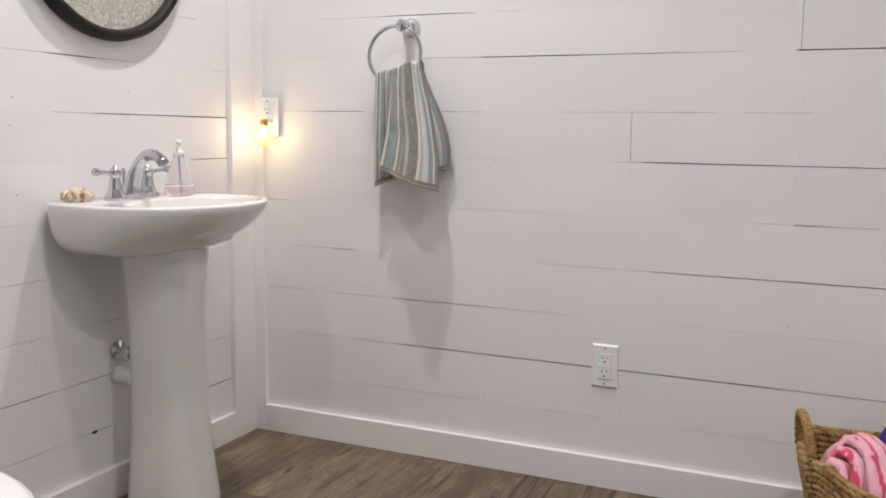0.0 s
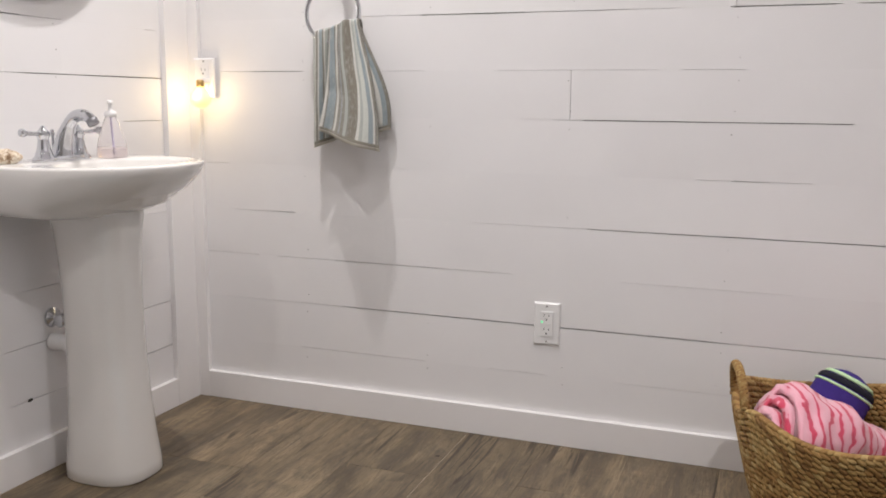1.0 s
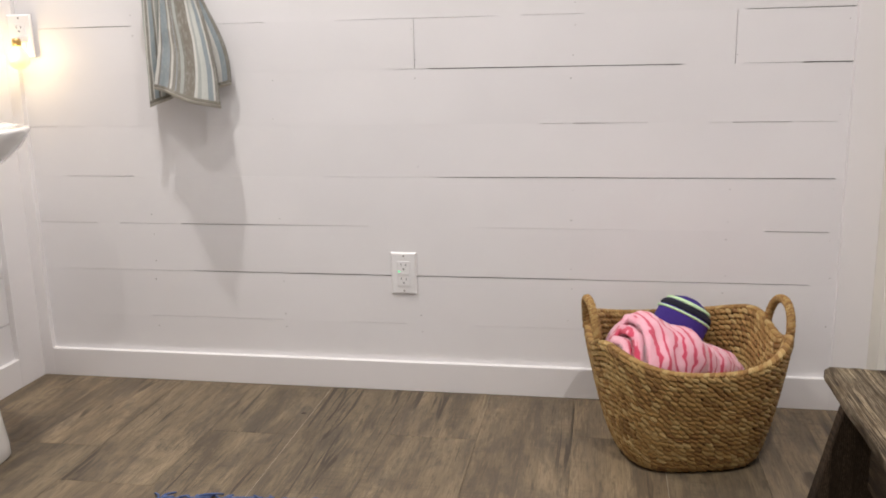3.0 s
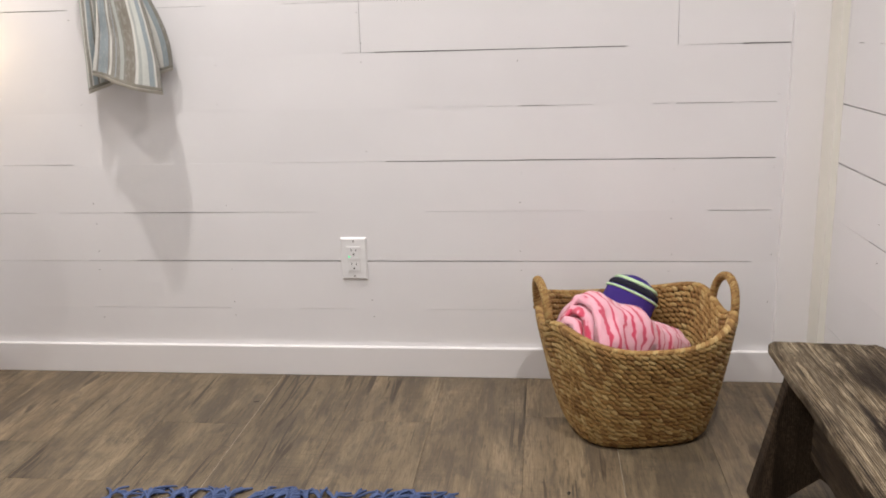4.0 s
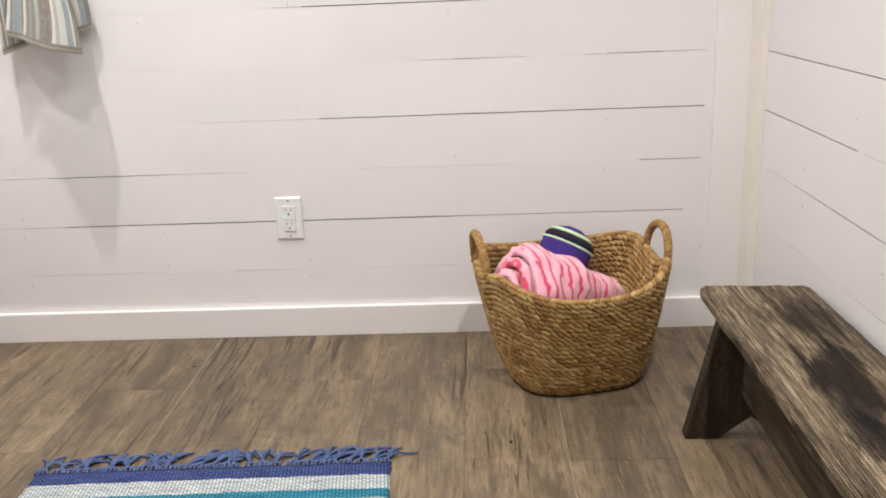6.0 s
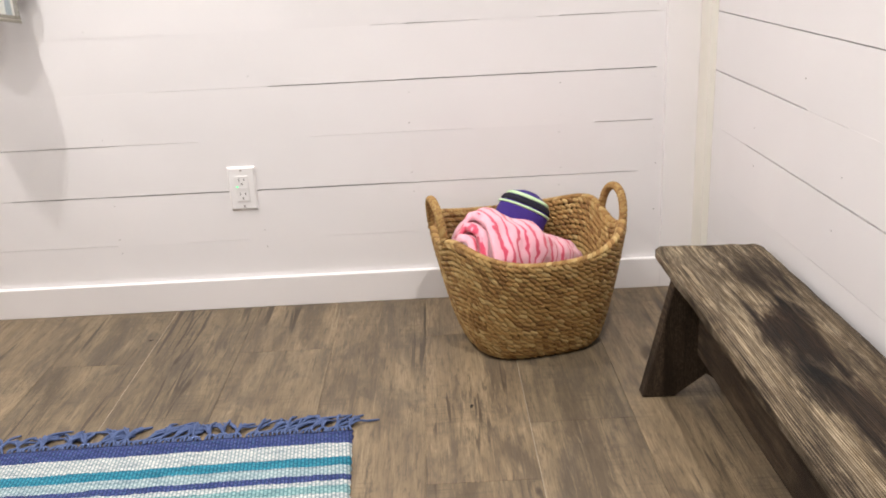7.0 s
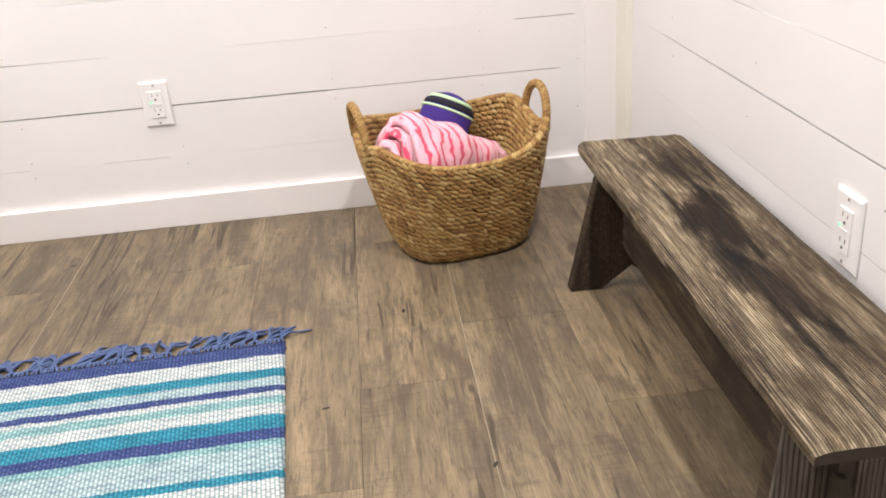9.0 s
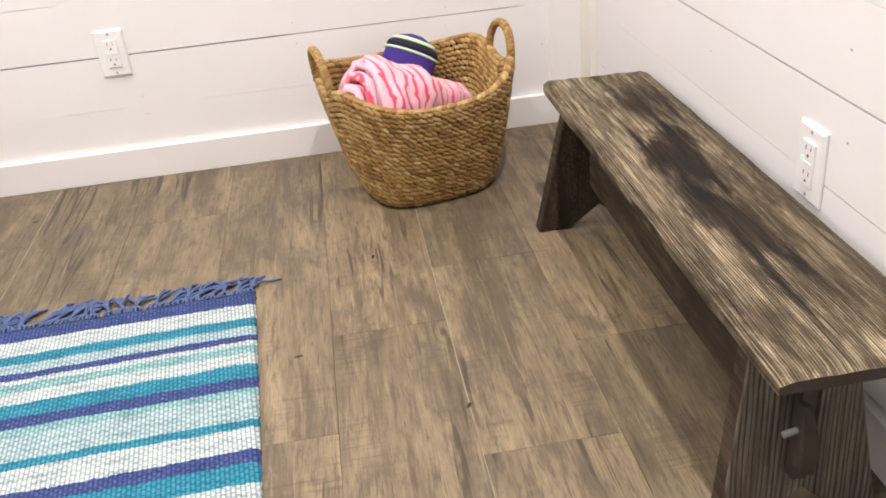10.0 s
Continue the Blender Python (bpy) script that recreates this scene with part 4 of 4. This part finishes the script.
def even_angles(s, count, off, shift):
    """Angles that step evenly along the outline at height s."""
    fine = [2 * math.pi * k / 720 for k in range(721)]
    pts = [basket_point(s, a, off) for a in fine]
    run = [0.0]
    for p, q in zip(pts, pts[1:]):
        run.append(run[-1] + (q - p).length)
    marks = [((k + shift) % count) / count * run[-1] for k in range(count)]
    return list(np.interp(marks, run, fine))


def weave_rows(off, sign, rows=21):
    """Twined rows: almond-shaped strands that all lean one way, half a step off from row to row."""
    places = []
    for r in range(rows):
        s = (r + 0.5) / rows
        count = int(66 + 24 * s)
        for a in even_angles(s, count, off, 0.5 * (r % 2) + 0.17 * (r % 3)):
            a += rng.uniform(-0.006, 0.006)
            p, q = basket_point(s, a - 0.012, off), basket_point(s, a + 0.012, off)
            p = (p + q) / 2
            up = (basket_point(min(1, s + 0.03), a, off) - basket_point(max(0, s - 0.03), a, off)).normalized()
            along = (q - p).normalized()
            out = along.cross(up).normalized()
            tilt = radians(-27 + rng.uniform(-9, 9)) * sign
            lift = radians(rng.uniform(4, 12))
            x = (along * math.cos(tilt) + up * math.sin(tilt)) * math.cos(lift) + out * math.sin(lift)
            y = out.cross(x).normalized()
            w = rng.uniform(0.9, 1.12)
            places.append((p + out * 0.0015 * sign + up * rng.uniform(-0.0006, 0.0006), x, y, x.cross(y), (0.0118 * w, 0.0060 * rng.uniform(0.85, 1.12), 0.0050)))
    return places


def weave_part(name, places, label=""):
    ob = new(name, spindles(places))
    ob.data.materials.append(M_WEAVE)
    ob.parent = basket
    return tagged(ob, label, kind="stuff")


weave_part("outer_weave", weave_rows(0.002, 1), "twined tan plant-fibre weave")
weave_part("inner_weave", weave_rows(-0.010, -1), "twined tan plant-fibre weave")
edge = []
for a in even_angles(1.0, 116, -0.003, 0.0):
    p, q = basket_point(1, a, -0.003), basket_point(1, a + 0.03, -0.003)
    x = (q - p).normalized()
    z = Vector((0, 0, 1))
    y = z.cross(x).normalized()
    tw = radians(30)
    edge.append((p + Vector((0, 0, 0.002)), x * math.cos(tw) + y * math.sin(tw), y * math.cos(tw) - x * math.sin(tw), z, (0.013, 0.0075, 0.0065)))
weave_part("rim_weave", edge, "twisted fibre rim")
for s in (-1, 1):
    arc = []
    for k in range(25):
        t = k / 24
        a = math.pi * t
        arc.append((s * (0.212 + 0.010 * math.sin(a)), -0.064 * math.cos(a), 0.258 - 0.007 * s + 0.090 * math.sin(a) ** 0.7))
    bm = bmesh.new()
    tube(bm, arc, 0.0066, 8)
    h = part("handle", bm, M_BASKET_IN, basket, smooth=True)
    wraps = []
    for k in range(60):
        i = min(23, int(k / 60 * 24))
        f = k / 60 * 24 - i
        p, q = Vector(arc[i]).lerp(Vector(arc[i + 1]), f), Vector(arc[i + 1])
        d = (Vector(arc[i + 1]) - Vector(arc[i])).normalized()
        for w in range(5):
            ang = 2 * math.pi * w / 5 + 0.5 * k
            side = Vector((s, 0, 0))
            u = (side - d * side.dot(d)).normalized()
            v = d.cross(u)
            o = u * math.cos(ang) + v * math.sin(ang)
            t = d.cross(o)
            x = (t * 0.9 + d * 0.35).normalized()
            wraps.append((p + o * 0.0064, x, o.cross(x), o, (0.0075, 0.0036, 0.0028)))
    ob = new("wrap", spindles(wraps))
    ob.data.materials.append(M_WEAVE)
    ob.parent = h
    tagged(ob, "wound fibre wrapping", kind="stuff")


# ---- rolled towels in the basket ----
def pink_plush():
    g = Graph("pink_striped_plush").put(Roughness=0.95, Sheen_Weight=0.4)
    wave = g.node("ShaderNodeTexWave", Scale=13.0, Distortion=9.0, Detail=3.0, Detail_Scale=1.5, Detail_Roughness=0.5)
    wave.bands_direction = "X"
    g.link(g.space((1.0, 0.55, 0.55), 0, (0, 0.15, 0.2)), wave.inputs["Vector"])
    n = g.noise(g.space((1, 1, 1)), 300, 3, 0.7)
    c = g.ramp(wave.outputs["Fac"], [(0.0, (0.66, 0.060, 0.125)), (0.16, (0.68, 0.08, 0.15)), (0.25, (0.88, 0.40, 0.50)), (1.0, (0.89, 0.47, 0.56))])
    g.colour(g.mix(c, g.mix((0.75, 0.75, 0.75), (1.1, 1.1, 1.1), n), 0.6, "MULTIPLY"))
    g.bump(n, 0.6, 0.003)
    return g.mat


M_PINK = pink_plush()


def rolled(length, radius, turns, squash, wobble, core=0.16, cloth=0.015):
    """A plush cloth rolled up along x: a spiral outline carried along its length, so that the coils show at the ends."""
    bm = bmesh.new()
    steps, nx = int(turns * 30), 56
    rings = []
    for i in range(nx + 1):
        t = i / nx
        x = -length / 2 + length * t
        swell = 1.04 - 0.30 * t - 0.16 * abs(2 * t - 1) ** 5
        line = []
        for side in (1, -1):
            for k in (range(steps + 1) if side == 1 else range(steps, -1, -1)):
                a = 2 * math.pi * turns * k / steps
                r = radius * swell * (core + (1 - core) * k / steps) + side * cloth * 0.42
                r *= 1 + wobble * noise.noise((x * 11, math.cos(a) * 1.1, math.sin(a) * 1.1 + 7)) + 0.4 * wobble * noise.noise((x * 30, math.cos(a) * 3, math.sin(a) * 3))
                sag = 0.010 * noise.noise((k * 0.2, 2.0 * t, 4.0))
                bulge = (0.45 * radius * (1 - k / steps)) * (2 * t - 1) ** 7
                line.append((x + sag * (2 * t - 1) ** 8 + bulge, r * math.cos(a), r * math.sin(a) * squash))
        rings.append(line)
    loft(bm, rings)
    return bm


pink = new("rolled_towel", mesh_of(rolled(0.320, 0.089, 2.8, 0.96, 0.27, 0.08, 0.022), "rolled_towel", True))
pink.data.materials.append(M_PINK)
pink.matrix_basis = pose(1.794, -0.278, 0.193, 264, 23, 37)
tagged(pink, "rolled pink plush towel with darker pink stripes in the basket", "towel")
NAVY, MINT = (0.042, 0.020, 0.190), (0.52, 0.72, 0.44)


navy = empty("folded_towel", 0, 0, 0, "navy towel with pale green edging folded in the basket", "towel", m=pose(1.788, -0.150, 0.210, 62, 22, -14))


def dome(y):
    """Half-width of the folded towel at y along its own axis."""
    return 0.058 * max(0.0, 1 - ((y - 0.02) / 0.098) ** 4) ** 0.5 if y > 0.02 else 0.058


bm = bmesh.new()
rings = []
for i in range(20):
    y = -0.08 + 0.196 * i / 19
    r = dome(y) + 0.0015
    rings.append([(r * math.cos(a) * 1.1 * (1 + 0.05 * noise.noise((y * 30, a, 0))), y, 0.8 * r * math.sin(a) * (1 + 0.06 * noise.noise((a, y * 20, 5)))) for a in (2 * math.pi * k / 30 for k in range(30))])
loft(bm, rings)
part("body", bm, plain("navy_terry", NAVY, 0.95, vary=0.25, scale=300, bump=0.6), navy, smooth=True)
for y, w, tone in ((0.071, 0.0032, MINT), (0.085, 0.008, (0.010, 0.010, 0.022)), (0.099, 0.0050, MINT)):
    bm = bmesh.new()
    loft(bm, [[((dome(q) + e) * 1.1 * math.cos(a), q, 0.8 * (dome(q) + e) * math.sin(a)) for a in (2 * math.pi * k / 40 for k in range(40))] for q, e in ((y - w, 0.002), (y - w * 0.6, 0.0055), (y + w * 0.6, 0.0055), (y + w, 0.002))])
    part("stripe", bm, plain("edge_terry", tone, 0.95, vary=0.15, scale=300, bump=0.5), navy, smooth=True)

# ---- rug ----
rug = empty("striped_rug", 1.424, -0.690, 0.0, "flat-woven blue, teal and white striped rag rug with knotted fringe", "rug", m=pose(1.416, -0.690, 0.0, 0, 0, 1.9))
RL, RW = 1.25, 0.705
BLU, TEAL, WHT, AQUA, PALE = (0.055, 0.070, 0.205), (0.034, 0.225, 0.315), (0.57, 0.575, 0.555), (0.255, 0.42, 0.42), (0.40, 0.48, 0.49)
bands = [(0.0, BLU), (0.045, WHT), (0.097, TEAL), (0.126, PALE), (0.153, BLU), (0.174, WHT), (0.187, AQUA), (0.212, WHT), (0.246, TEAL), (0.287, BLU), (0.315, AQUA), (0.335, PALE), (0.397, TEAL), (0.418, WHT), (0.469, BLU), (0.501, TEAL), (0.544, WHT), (0.60, AQUA), (0.65, BLU), (0.70, WHT), (0.78, TEAL), (0.84, PALE), (0.93, BLU), (0.98, WHT), (1.05, TEAL), (1.12, BLU)]
g = Graph("woven_rag_stripes").put(Roughness=0.95, Specular_IOR_Level=0.15)
crd = g.space((1, 1, 1))
sep = g.tree.nodes.new("ShaderNodeSeparateXYZ")
g.link(crd, sep.inputs[0])
wobble = g.noise(g.space((4, 8, 1)), 3.0, 4, 0.6)
tooth = g.noise(g.space((170, 60, 1)), 1.0, 2, 0.5)
vv = g.math("ADD", g.math("MULTIPLY", g.math("SUBTRACT", tooth, 0.5), 0.007), g.math("ADD", g.math("MULTIPLY", sep.outputs[1], -1.0 / RL), g.math("MULTIPLY", g.math("SUBTRACT", wobble, 0.5), 0.010)))
ra = g.tree.nodes.new("ShaderNodeValToRGB")
ra.color_ramp.interpolation = "CONSTANT"
el = ra.color_ramp.elements
while len(el) < len(bands):
    el.new(0.5)
for e, (p, c) in zip(el, bands):
    e.position, e.color = p / RL, (*c, 1)
g.link(vv, ra.inputs["Fac"])
patch = g.noise(g.space((9, 60, 1)), 2.0, 4, 0.65)
c = g.mix(ra.outputs[0], g.ramp(patch, [(0.34, (0.52, 0.58, 0.64)), (0.52, (0.95, 0.96, 0.96)), (0.66, (1.2, 1.16, 1.12))]), 0.9, "MULTIPLY")
ribs = g.node("ShaderNodeTexBrick", Scale=1.0, Mortar_Size=0.0027, Mortar_Smooth=1.0, Brick_Width=0.0125, Row_Height=0.0070)
ribs.inputs["Color1"].default_value = (1, 1, 1, 1)
ribs.inputs["Color2"].default_value = (0.86, 0.86, 0.86, 1)
ribs.inputs["Mortar"].default_value = (0.20, 0.32, 0.38, 1)
g.link(g.space((1, 1, 1), 0, (0, 0, radians(86))), ribs.inputs["Vector"])
mixed = g.noise(g.space((34, 90, 1)), 3.0, 4, 0.75)
c = g.mix(c, (0.10, 0.30, 0.36), g.grey(mixed, 0.56, 0.68, 0.0, 0.60))
c = g.mix(c, (0.66, 0.68, 0.66), g.grey(mixed, 0.40, 0.30, 0.0, 0.5))
c = g.mix(c, ribs.outputs["Color"], 0.85, "MULTIPLY")
g.colour(c)
g.bump(ribs.outputs["Fac"], -0.9, 0.003)
M_RUG = g.mat
bm = bmesh.new()
nx, ny = 60, 110
vt = [[bm.verts.new((-RW * (1 - i / nx) + 0.022 * RL * j / ny + (0.0025 * noise.noise((j * 0.9, i, 2)) + 0.0012 * (-1) ** j if i in (0, nx) else 0), -RL * j / ny, (0.0075 + 0.0016 * noise.noise((i * 0.25, j * 0.2, 8))) * (0.5 if i in (0, nx) or j == 0 else 1))) for i in range(nx + 1)] for j in range(ny + 1)]
for j in range(ny):
    for i in range(nx):
        bm.faces.new((vt[j][i], vt[j + 1][i], vt[j + 1][i + 1], vt[j][i + 1]))
rimv = [vt[0][i] for i in range(nx)] + [vt[j][nx] for j in range(ny)] + [vt[ny][i] for i in range(nx, 0, -1)] + [vt[j][0] for j in range(ny, 0, -1)]
lowv = [bm.verts.new((v.co.x, v.co.y, 0.0006)) for v in rimv]
for k in range(len(rimv)):
    q = (k + 1) % len(rimv)
    bm.faces.new((rimv[k], rimv[q], lowv[q], lowv[k]))
part("weave", bm, M_RUG, rug, smooth=True)
M_FRINGE = plain("blue_cotton_fringe", (0.065, 0.098, 0.21), 0.95, vary=0.35, scale=120, bump=0.4)
for k in range(26):
    x = -RW + 0.014 + (RW - 0.024) * k / 25 + rng.uniform(-0.006, 0.006)
    bm = bmesh.new()
    lean = rng.uniform(-0.012, 0.036) if k < 24 else 0.022
    kx, ky = x + lean * rng.uniform(0.2, 0.6), rng.uniform(0.010, 0.022)
    for t in range(4):
        dx = (t - 1.5) * 0.0085
        tube(bm, spline([(x + dx, -0.003, 0.005), (x + dx * 0.9 + rng.uniform(-0.003, 0.003), 0.006, 0.0065), (kx, ky, 0.0055)], 3), 0.0025, 6)
    bmesh.ops.create_icosphere(bm, subdivisions=1, radius=0.0046, matrix=Matrix.Translation((kx, ky, 0.0052)))
    for t in range(rng.randint(6, 9)):
        a, b = rng.uniform(-0.026, 0.026), rng.uniform(0.022, 0.056)
        curl = rng.uniform(-0.012, 0.012)
        tube(bm, spline([(kx, ky, 0.005), (kx + lean * 0.5 + a * 0.3, ky + b * 0.4, 0.005 + rng.uniform(0, 0.008)), (kx + lean * 0.9 + a * 0.9, ky + b * 0.75, 0.003 + rng.uniform(0, 0.005)), (kx + lean * 1.2 + a * 1.2 + curl, ky + b, 0.0022)], 3), [0.0026] * 7 + [0.0024, 0.0020, 0.0014], 6)
    part("tassel", bm, M_FRINGE, rug, smooth=True)

# small nicks in the floor planks
for x, y, rot in ((0.873, -0.200, 20), (1.655, -0.613, 80), (1.766, -1.135, 60), (1.50, -0.93, 10)):
    bm = bmesh.new()
    lathe(bm, [(0.005, 0.0), (0.004, 0.0004)], n=8)
    part("nick", bm, M_KNOT, floor, "small dark nick", at=pose(x, y, 0.0001, 0, 0, rot) @ Matrix.Diagonal((1.6, 0.7, 1, 1)))
